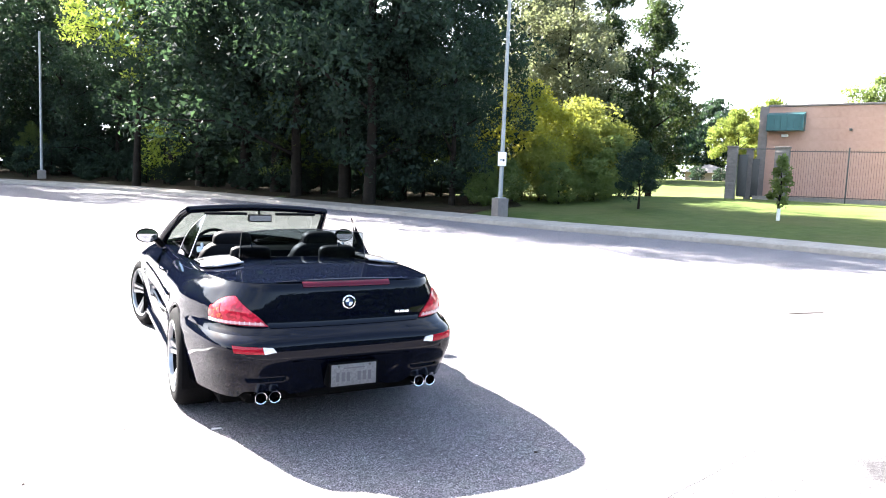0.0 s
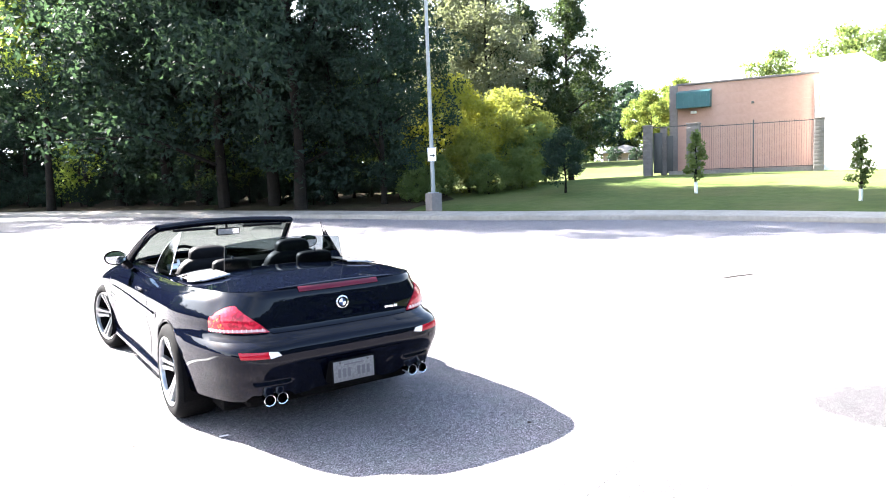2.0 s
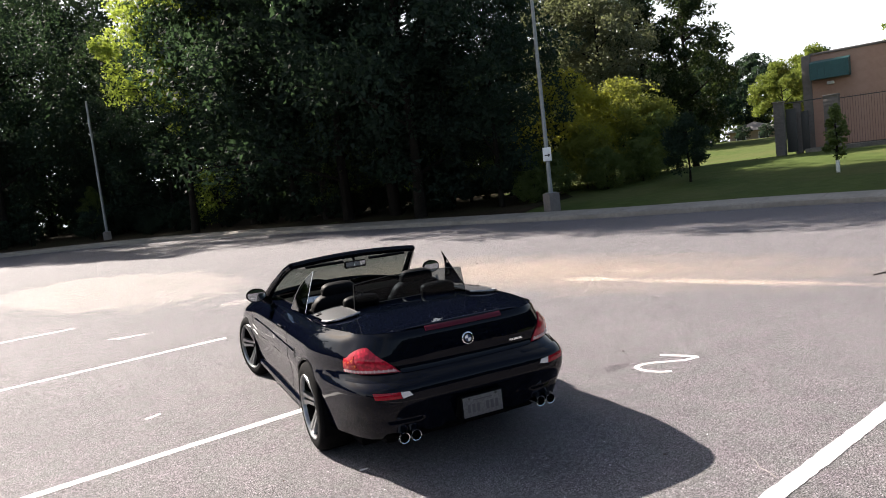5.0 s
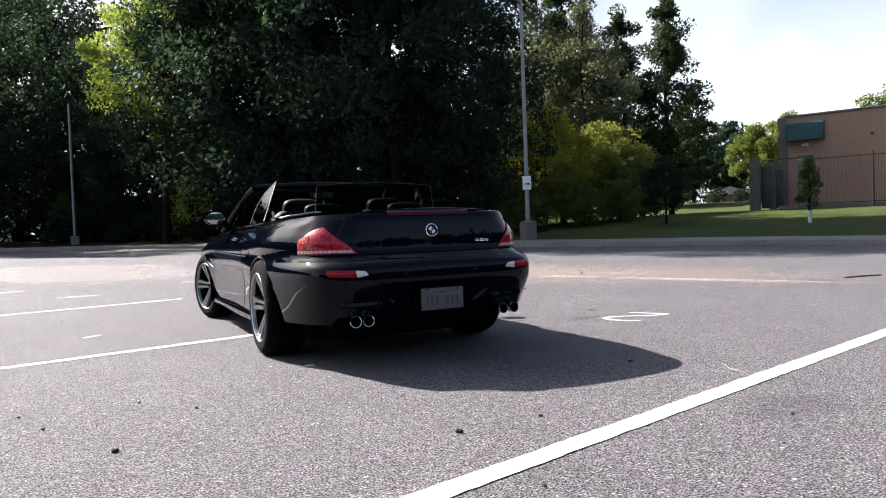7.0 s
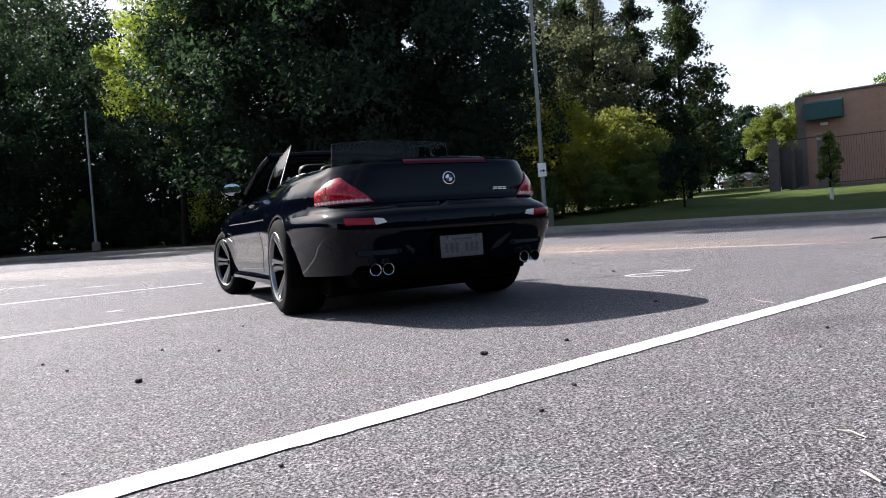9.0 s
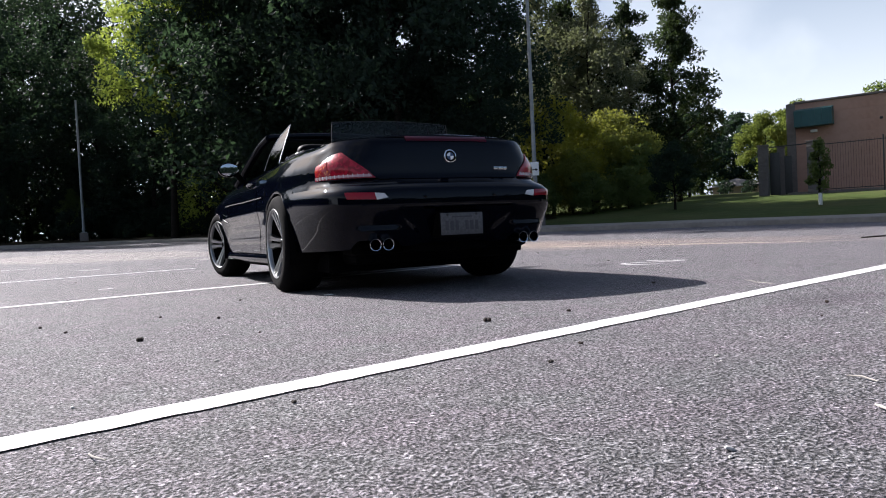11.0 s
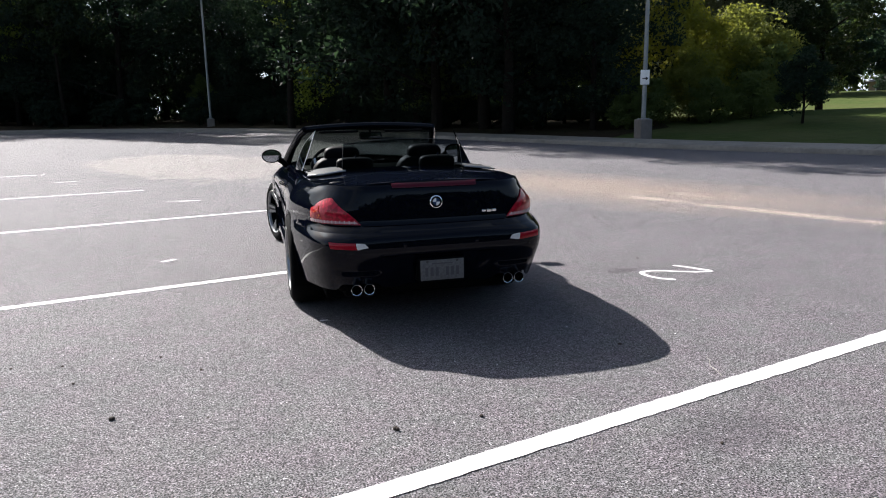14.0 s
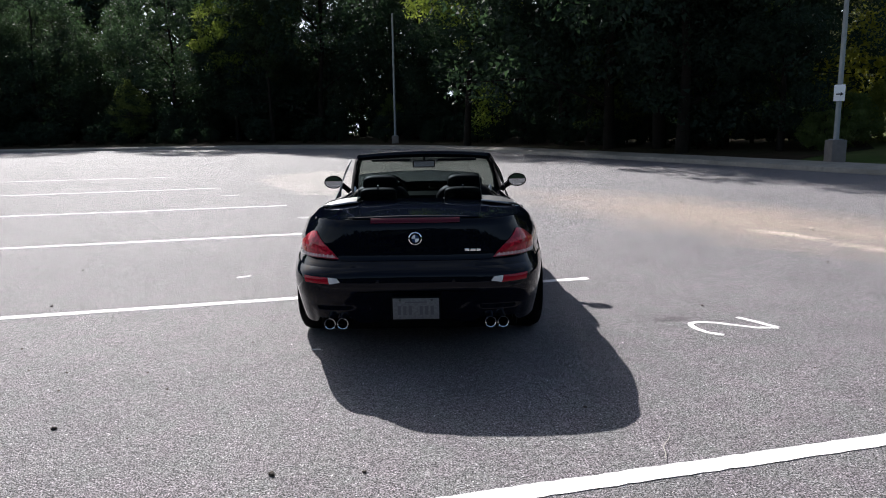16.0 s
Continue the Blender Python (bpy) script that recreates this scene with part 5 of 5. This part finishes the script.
for m in (0, 1):
    s1 = Shape().shell(door_pt, steps(0, 1, 36), steps(0.285, 0.955, 20), 0.004, True)
    d = part("door", s1.mirrored() if m else s1, PAINT, CAR, "dark blue door", angle=25)
    hp = [skin_out(u_at_y(y, 0.84), 0.84, 0.012 + 0.022 * math.sin(math.pi * t)) for t, y in ((0, 1.98), (0.3, 2.03), (0.6, 2.10), (1.0, 2.17))]
    hs = Shape().tube(hp, [0.010, 0.014, 0.014, 0.010], 8)
    part("door_handle", hs.mirrored() if m else hs, PAINT, d, "curved door handle")
    st = Shape().tube([skin_out(u_at_y(y, 0.72), 0.715 + 0.02 * (y - 2), 0.004) for y in steps(1.55, 3.35, 30)], 0.007, 6)
    part("crease", st.mirrored() if m else st, PAINT, body)
    vs = [skin_out(u_at_y(y, z), z, 0.006) for y, z in ((3.30, 0.56), (3.46, 0.60), (3.46, 0.66), (3.30, 0.63))]
    v1 = Shape().tube([vs[0], vs[1], vs[2], vs[3]], 0.004, 6)
    part("side_vent", v1.mirrored() if m else v1, CHROME, body, "chrome side vent")
    sill = Shape().tube([(-0.84, y, 0.225) for y in steps(1.45, 3.52, 12)], 0.042, 10)
    part("side_sill", sill.mirrored() if m else sill, PAINT, body)
    tr = Shape().tube([band(u, 0.55) + Vector((0, 0, 0.004)) for u in steps(U_CABIN + 0.35, U_COWL - 0.1, 30)], 0.008, 6)
    part("window_trim", tr.mirrored() if m else tr, BLACK_PLASTIC, d)
    # mirror
    mm = pose(-0.93, 2.80, 1.03, 0, 0, 0)
    hs = Shape()
    hs.grid(lambda t, a: mm @ Vector((math.cos(a) * 0.095 * math.sqrt(max(0, 1 - t ** 2.4)) - 0.01 * t, 0.105 * t - 0.015, math.sin(a) * 0.066 * math.sqrt(max(0, 1 - t ** 2.4)))), steps(0, 1, 10), steps(0, 2 * math.pi, 25))
    mi = part("wing_mirror", hs.mirrored() if m else hs, PAINT, CAR, "dark oval wing mirror")
    gl = Shape().grid(lambda r, a: Vector((-0.93 + 0.084 * r * math.cos(a), 2.772 - 0.003 * (1 - r * r) - 0.006 * r * math.cos(a), 1.03 + 0.056 * r * math.sin(a))), steps(0, 1, 7), steps(0, 2 * math.pi, 29))
    part("mirror_glass", gl.mirrored() if m else gl, MIRROR, mi, "convex mirror glass", angle=80)
    ft = Shape().tube([(-0.86, 2.83, 1.0), (-0.81, 2.88, 0.955), (-0.79, 2.9, 0.93)], [0.03, 0.026, 0.03], 8)
    part("mirror_foot", ft.mirrored() if m else ft, BLACK_PLASTIC, mi)
    # quarter glass
    def qg(i, j):
        lo = Vector((-0.755, 2.08, 0.945)).lerp(Vector((-0.735, 1.62, 0.965)), i)
        hi = Vector((-0.755, 2.08, 0.945)).lerp(Vector((-0.60, 1.73, 1.285)), i) if i < 1 else Vector((-0.60, 1.73, 1.285))
        bow = Vector((-0.02, 0, 0.03)) * math.sin(math.pi * i) * j
        return lo.lerp(hi, j) + bow
    g1 = Shape().grid(qg, steps(0.02, 1, 14), steps(0, 1, 12))
    q1 = part("quarter_window", g1.mirrored() if m else g1, TINTED, CAR, "raised triangular quarter window")
    e1 = Shape().tube([qg(i, 1) for i in steps(0.02, 1, 14)] + [qg(1, j) for j in steps(0.9, 0, 10)], 0.003, 6)
    # light caught by the left edge is put in as silver; right edge black
    part("glass_edge", e1.mirrored() if m else e1, BLACK_PLASTIC if m else SILVER_TRIM, q1)
    # leather flap beside the rear glass
    fl = Shape().shell(lambda i, j: Vector((-0.48 - 0.25 * j, 0.93 + 0.50 * i - 0.05 * math.sin(math.pi * i) + 0.05 * (1 - i) * (2 * j - 1) ** 2, 1.000 - 0.030 * j * j + 0.006 * math.sin(math.pi * i))), steps(0, 1, 14), steps(0, 1, 12), 0.006, True)
    part("roof_flap", fl.mirrored() if m else fl, GREY_LEATHER, CAR, "grey side flap of the folded roof")
    fe = Shape().tube([(-0.47, 0.97, 1.003), (-0.55, 0.92, 0.998), (-0.65, 0.93, 0.984), (-0.715, 0.99, 0.975), (-0.735, 1.08, 0.971)], 0.008, 8, None, 0.8)
    part("flap_edge", fe.mirrored() if m else fe, FLAP_TRIM, CAR, "pale flap edge")

# windscreen frame and glass


def pillar(s):
    return [(s * 0.775, 3.22, 0.92), (s * 0.72, 2.92, 1.09), (s * 0.655, 2.62, 1.235), (s * 0.615, 2.49, 1.283)]


for s in (-1, 1):
    part("windscreen_pillar", Shape().tube(pillar(s), [0.045, 0.036, 0.033, 0.033], 10), PAINT, CAR)
hd = [(x, 2.47 + 0.03 * (1 - (x / 0.615) ** 2), 1.283 + 0.028 * (1 - (x / 0.615) ** 2)) for x in steps(-0.615, 0.615, 21)]
header = part("windscreen_header", Shape().tube(hd, 0.032, 10), PAINT, CAR, "dark windscreen header")
def ws(i, j):
    t = 2 * i - 1
    lo = Vector((t * 0.76, 3.24 + 0.22 * (1 - t * t), 0.93))
    hi = Vector((t * 0.60, 2.50 + 0.035 * (1 - t * t), 1.275 + 0.028 * (1 - t * t)))
    return lo.lerp(hi, j) + Vector((0, 0.02, 0.03)) * math.sin(math.pi * j)


w = part("windscreen", Shape().grid(ws, steps(0, 1, 24), steps(0, 1, 10)), WINDSCREEN, CAR, "clear curved windscreen")
for s in (-1, 1):
    part("sun_visor", Shape().box((min(s * 0.13, s * 0.5), 2.40, 1.245), (max(s * 0.13, s * 0.5), 2.46, 1.27), 0.01), LEATHER, header, "black sun visor")
rm = part("inner_mirror", Shape().box((-0.11, 2.46, 1.18), (0.11, 2.50, 1.25), 0.018), BLACK_PLASTIC, CAR, "rear-view mirror")
part("mirror_face", Shape().box((-0.098, 2.4575, 1.19), (0.098, 2.4595, 1.24)), MIRROR, rm, smooth=False)
part("mirror_stem", Shape().tube([(0, 2.49, 1.23), (0, 2.53, 1.29)], 0.012, 6), BLACK_PLASTIC, rm)

# rear glass that stands up behind the seats
rg = Shape().grid(lambda i, j: Vector(((2 * i - 1) * (0.480 - 0.020 * j), 1.068 + 0.012 * j + 0.03 * (1 - (2 * i - 1) ** 2), 0.985 + 0.215 * j + 0.024 * j * (1 - (2 * i - 1) ** 2))), steps(0, 1, 20), steps(0, 1, 8))
g = part("rear_glass", rg, REAR_TINT, CAR, "raised tinted rear glass")
part("glass_edge", Shape().tube([rg.v[i * 8 + 7] for i in range(20)], 0.0025, 6), DARK_METAL, g)
for i in (0, 19):
    part("glass_edge", Shape().tube([rg.v[i * 8 + j] for j in range(8)], 0.0025, 6), DARK_METAL, g)

# cabin
tub = Shape().box((-0.72, 1.31, 0.24), (0.72, 3.3, 0.30)).box((-0.74, 1.30, 0.25), (-0.70, 3.3, 0.90)).box((0.70, 1.30, 0.25), (0.74, 3.3, 0.90)).box((-0.72, 1.285, 0.25), (0.72, 1.31, 0.985)).box((-0.72, 3.28, 0.25), (0.72, 3.32, 0.92))
part("cabin_lining", tub, BLACK_PLASTIC, CAR, "black cabin lining", False)
part("rear_shelf", Shape().box((-0.70, 1.22, 0.93), (0.70, 1.42, 0.985), 0.02), LEATHER, CAR)
part("dashboard", Shape().box((-0.72, 2.78, 0.62), (0.72, 3.26, 0.90), 0.07), LEATHER, CAR, "black dashboard")
part("instrument_hood", Shape().box((-0.55, 2.75, 0.86), (-0.2, 3.0, 0.955), 0.04), LEATHER, CAR)
wh = part("steering_wheel", Shape().tube([(0.185 * math.cos(a), 0.185 * math.sin(a), 0) for a in steps(0, 2 * math.pi, 33)], 0.016, 8, pose(-0.37, 2.62, 0.92, 68, 0, 0)), LEATHER, CAR, "black leather steering wheel")
part("wheel_hub", Shape().box((-0.16, -0.03, -0.03), (0.16, 0.03, 0.0), 0.012, pose(-0.37, 2.62, 0.92, 68, 0, 0)).box((-0.03, -0.17, -0.03), (0.03, 0.0, 0.0), 0.012, pose(-0.37, 2.62, 0.92, 68, 0, 0)), SILVER_TRIM, wh)
part("centre_console", Shape().box((-0.13, 1.6, 0.3), (0.13, 2.85, 0.62), 0.04), LEATHER, CAR)


def puff(w, d, h, r, m):
    """A soft block with rounded edges."""
    e = 0.55

    def f(a, b):
        ca, sa, cb, sb = math.cos(a), math.sin(a), math.cos(b), math.sin(b)
        pw = lambda k: math.copysign(abs(k) ** e, k)
        return m @ Vector((w / 2 * pw(cb) * pw(ca), d / 2 * pw(cb) * pw(sa), h / 2 + h / 2 * pw(sb)))
    return Shape().grid(f, steps(0, 2 * math.pi, 25), steps(-math.pi / 2, math.pi / 2, 13))


for s in (-1, 1):
    st = part("front_seat", puff(0.52, 0.5, 0.24, 0.07, pose(s * 0.37, 2.22, 0.32)), LEATHER, CAR, "black leather front seat")
    part("backrest", puff(0.54, 0.18, 0.62, 0.07, pose(s * 0.37, 1.98, 0.46, 14)), LEATHER, st)
    part("headrest", puff(0.31, 0.13, 0.20, 0.05, pose(s * 0.37, 1.88, 0.95, 10)), LEATHER, st)
    part("bolster", puff(0.10, 0.2, 0.45, 0.045, pose(s * 0.37 - 0.22, 2.0, 0.5, 14)), LEATHER, st)
    part("bolster", puff(0.10, 0.2, 0.45, 0.045, pose(s * 0.37 + 0.22, 2.0, 0.5, 14)), LEATHER, st)
    part("belt_guide", Shape().tube([(s * 0.58, 1.93, 0.98), (s * 0.60, 1.90, 1.04), (s * 0.60, 1.88, 1.0)], 0.012, 6), SILVER_TRIM, st)
    rs = part("rear_seat", puff(0.46, 0.14, 0.42, 0.05, pose(s * 0.34, 1.42, 0.52, 12)), LEATHER, CAR, "black leather rear seat")
    part("headrest", puff(0.30, 0.10, 0.12, 0.04, pose(s * 0.34, 1.33, 0.96, 8)), LEATHER, rs)
    part("chrome_pin", Shape().tube([(s * 0.34, 1.30, 1.06), (s * 0.34, 1.29, 1.10)], 0.008, 6), CHROME, rs)


# wheels
def wheel(x, y, side, steer, width):
    """Five twin spokes, tyre, brake disc; z of the mesh points outwards."""
    m = pose(x, y, WHEEL_R, 0, 0, steer) @ (pose(0, 0, 0, 0, -90, 0) if side < 0 else pose(0, 0, 0, 0, 90, 0))
    w = width / 2
    sh = Shape().lathe([(0.236, w - 0.03), (0.240, w - 0.010), (0.247, w - 0.003), (0.244, w + 0.002), (0.236, w - 0.003), (0.232, w - 0.016), (0.231, w - 0.03)], 56, m)
    sh.lathe([(0.0, w - 0.048), (0.028, w - 0.048), (0.034, w - 0.054), (0.066, w - 0.066), (0.074, w - 0.08), (0.07, w - 0.10)], 30, m)
    spokes = []
    for k in range(5):
        for t in (-1, 1):
            mid = 2 * math.pi * k / 5 + 0.25
            a0, a1 = mid + t * 0.34, mid + t * 0.135
            ring = []
            for r, a, h, wd, dp in ((0.055, a0, w - 0.062, 0.0145, 0.034), (0.14, mid + t * 0.155, w - 0.038, 0.0165, 0.032), (0.235, a1, w - 0.012, 0.0255, 0.028)):
                c, sn = math.cos(a), math.sin(a)
                for o, hh in ((-wd, h - dp), (-wd * 0.75, h), (wd * 0.75, h), (wd, h - dp)):
                    ring.append((r * c - o * sn, r * sn + o * c, hh))
            fs = [(i * 4 + j, i * 4 + (j + 1) % 4, (i + 1) * 4 + (j + 1) % 4, (i + 1) * 4 + j) for i in range(2) for j in range(4)]
            spokes.append(Shape().add(ring, fs + [(3, 2, 1, 0), (8, 9, 10, 11)], m))
    o = part("wheel", sh, RIM, CAR, "silver twin-spoke alloy wheel", angle=35)
    for q in spokes:
        part("spoke", q, RIM, o, angle=35)
    part("tyre", Shape().lathe([(0.238, -w + 0.008), (0.262, -w - 0.004), (0.30, -w + 0.0), (0.325, -w + 0.014), (0.338, -w + 0.04), (0.342, -w + 0.07), (0.342, w - 0.07), (0.338, w - 0.04), (0.325, w - 0.014), (0.30, w - 0.0), (0.262, w + 0.004), (0.238, w - 0.008)], 64, m), RUBBER, o, "black low-profile tyre")
    # barrel coloured black, standing in for the shade behind the spokes
    part("barrel", Shape().lathe([(0.235, -w + 0.01), (0.218, -w + 0.05), (0.232, w - 0.028)], 48, m), BLACK_PLASTIC, o)
    part("brake_disc", Shape().lathe([(0.06, w - 0.13), (0.185, w - 0.13), (0.185, w - 0.155), (0.06, w - 0.155)], 40, m), DARK_METAL, o, "dull metal brake disc")
    part("wheel_back", Shape().lathe([(0.0, -w + 0.03), (0.2, -w + 0.03)], 32, m), BLACK_PLASTIC, o)
    part("hub_cap", Shape().lathe([(0.026, w - 0.049), (0.024, w - 0.0455), (0.0, w - 0.045)], 20, m), BLACK_PLASTIC, o)
    return o


wheel(-0.775, REAR_AXLE, -1, 0, 0.285)
wheel(0.775, REAR_AXLE, 1, 0, 0.285)
wheel(-0.785, FRONT_AXLE, -1, 13, 0.255)
wheel(0.785, FRONT_AXLE, 1, 13, 0.255)
part("underbody", Shape().box((-0.70, 0.55, 0.135), (0.70, 4.6, 0.27), 0.03), BLACK_PLASTIC, CAR, smooth=False)
part("silencer", Shape().box((-0.60, 0.32, 0.185), (0.60, 0.75, 0.36), 0.05), BLACK_PLASTIC, CAR)

# ---- litter on the asphalt ----
def clod(x, y, r, seed):
    rn = random.Random(seed)
    sh = Shape()
    for k in range(5):
        a, q = rn.uniform(0, 6.28), rn.uniform(0, r * 0.6)
        m = Matrix.Translation((x + q * math.cos(a), y + q * math.sin(a), lot_height(x, y) + r * 0.4)) @ Euler((rn.uniform(0, 3), rn.uniform(0, 3), rn.uniform(0, 3))).to_matrix().to_4x4()
        sh.lathe([(0.0, -r * 0.55), (r * 0.38, -r * 0.3), (r * 0.5, 0.0), (r * 0.34, r * 0.35), (0.0, r * 0.55)], 7, m)
    return thing("seed_husk", sh, DEBRIS, "small dark seed husk lying on the asphalt", "debris", "debris on the lot", smooth=False)


for i, (x, y, r) in enumerate(((-0.607, -1.337, 0.030), (-0.192, -1.324, 0.020), (-1.887, -0.806, 0.030), (-1.507, -0.253, 0.020), (0.95, -0.62, 0.02), (-1.75, 0.05, 0.018), (2.4, 1.55, 0.025), (1.9, 2.3, 0.02), (4.5, 3.4, 0.03), (-2.9, 0.6, 0.02), (3.3, 4.1, 0.03), (-0.9, -2.2, 0.015), (0.7, -1.9, 0.02), (5.6, 5.8, 0.035), (-4.0, 3.6, 0.025), (-2.3, 4.7, 0.02),
                               (-2.29, 0.07, 0.018), (-2.165, -0.246, 0.016), (-1.441, -0.934, 0.012), (-1.614, -2.204, 0.014), (-0.654, -2.013, 0.014), (-2.974, -0.904, 0.018), (-2.805, -1.62, 0.022), (-2.33, -1.857, 0.010),
                               (-2.571, 0.126, 0.016), (-2.25, 1.85, 0.02), (-3.403, 1.884, 0.024), (-1.243, 0.68, 0.016), (3.045, 3.09, 0.022), (4.96, 9.6, 0.045), (2.522, -0.043, 0.014), (2.80, 0.238, 0.014), (0.339, -2.127, 0.010))):
    clod(x, y, r * 0.62, i)
thing("twig", Shape().tube([(1.30, -0.98, 0.01), (1.27, -1.05, 0.012), (1.22, -1.12, 0.01), (1.21, -1.19, 0.011), (1.19, -1.26, 0.008)], [0.0010, 0.0016, 0.0019, 0.0021, 0.0010], 6), TWIG, "pale bent twig lying on the asphalt", "twig")
thing("twig", Shape().tube([(-0.677, -2.953, 0.006), (-0.688, -2.976, 0.007), (-0.70, -3.005, 0.005)], [0.002, 0.003, 0.002], 6), TWIG, "short pale twig lying on the asphalt", "twig")
thing("twig", Shape().tube([(-0.487, -2.770, 0.005), (-0.479, -2.800, 0.007), (-0.487, -2.840, 0.004)], [0.0015, 0.0025, 0.0015], 6), TWIG, "dry straw stalk lying on the asphalt", "twig")
thing("twig", Shape().tube([(0.187, -1.673, 0.008), (0.176, -1.72, 0.009), (0.142, -1.779, 0.006)], [0.0008, 0.0014, 0.0008], 6), TWIG, "thin pale twig beside the painted line", "twig")
thing("twig", Shape().tube([(-2.031, -2.371, 0.006), (-2.024, -2.398, 0.007), (-2.004, -2.425, 0.005)], [0.0015, 0.0025, 0.0015], 6), TWIG, "short pale twig lying on the asphalt", "twig")
thing("stick", Shape().tube([(7.05, 2.02, 0.012), (7.3, 2.0, 0.014), (7.7, 1.93, 0.012)], [0.008, 0.011, 0.008], 6), DEBRIS, "dark straight stick lying on the asphalt", "stick")
thing("paper_scrap", Shape().box((-0.76, 0.47, 0.004), (-0.70, 0.488, 0.009), 0.002, Matrix.Identity(4)), PAPER, "small white paper scrap near the rear wheel", "litter")


def pebble(x, y, r, seed):
    rn = random.Random(seed)
    m = Matrix.Translation((x, y, lot_height(x, y) + r * 0.35)) @ Euler((rn.uniform(0, 0.4), rn.uniform(0, 0.4), rn.uniform(0, 6))).to_matrix().to_4x4() @ Matrix.Diagonal((rn.uniform(1.0, 1.5), rn.uniform(0.55, 0.85), 0.42, 1))
    return thing("pebble", Shape().lathe([(0.0, -r), (r * 0.8, -r * 0.6), (r * rn.uniform(0.9, 1.1), 0.0), (r * rn.uniform(0.5, 0.7), r * 0.8), (0.0, r)], 5, m), CHIP, "small whitish stone chip lying on the asphalt", "pebble", "pebbles on the lot", smooth=False)


for i, (x, y, r) in enumerate(((-1.12, -3.0, 0.012), (-0.55, -2.47, 0.009), (-2.02, -2.42, 0.008), (-1.11, -2.96, 0.006), (2.55, -1.17, 0.014), (-0.55, -2.85, 0.007), (0.62, -1.74, 0.008), (-0.95, -1.75, 0.010), (0.33, -2.36, 0.009), (1.72, -1.35, 0.009),
                               (-0.508, -2.418, 0.016), (0.275, -1.796, 0.014), (0.134, -2.276, 0.012), (-0.614, -2.499, 0.011), (-1.69, -1.503, 0.018), (-2.075, -1.92, 0.016), (-0.955, -2.704, 0.013), (-1.093, -2.975, 0.020),
                               (0.502, -2.192, 0.013), (0.81, -2.311, 0.013), (0.951, -2.425, 0.012), (-1.074, -1.074, 0.011))):
    pebble(x, y, r * 0.45, 50 + i)
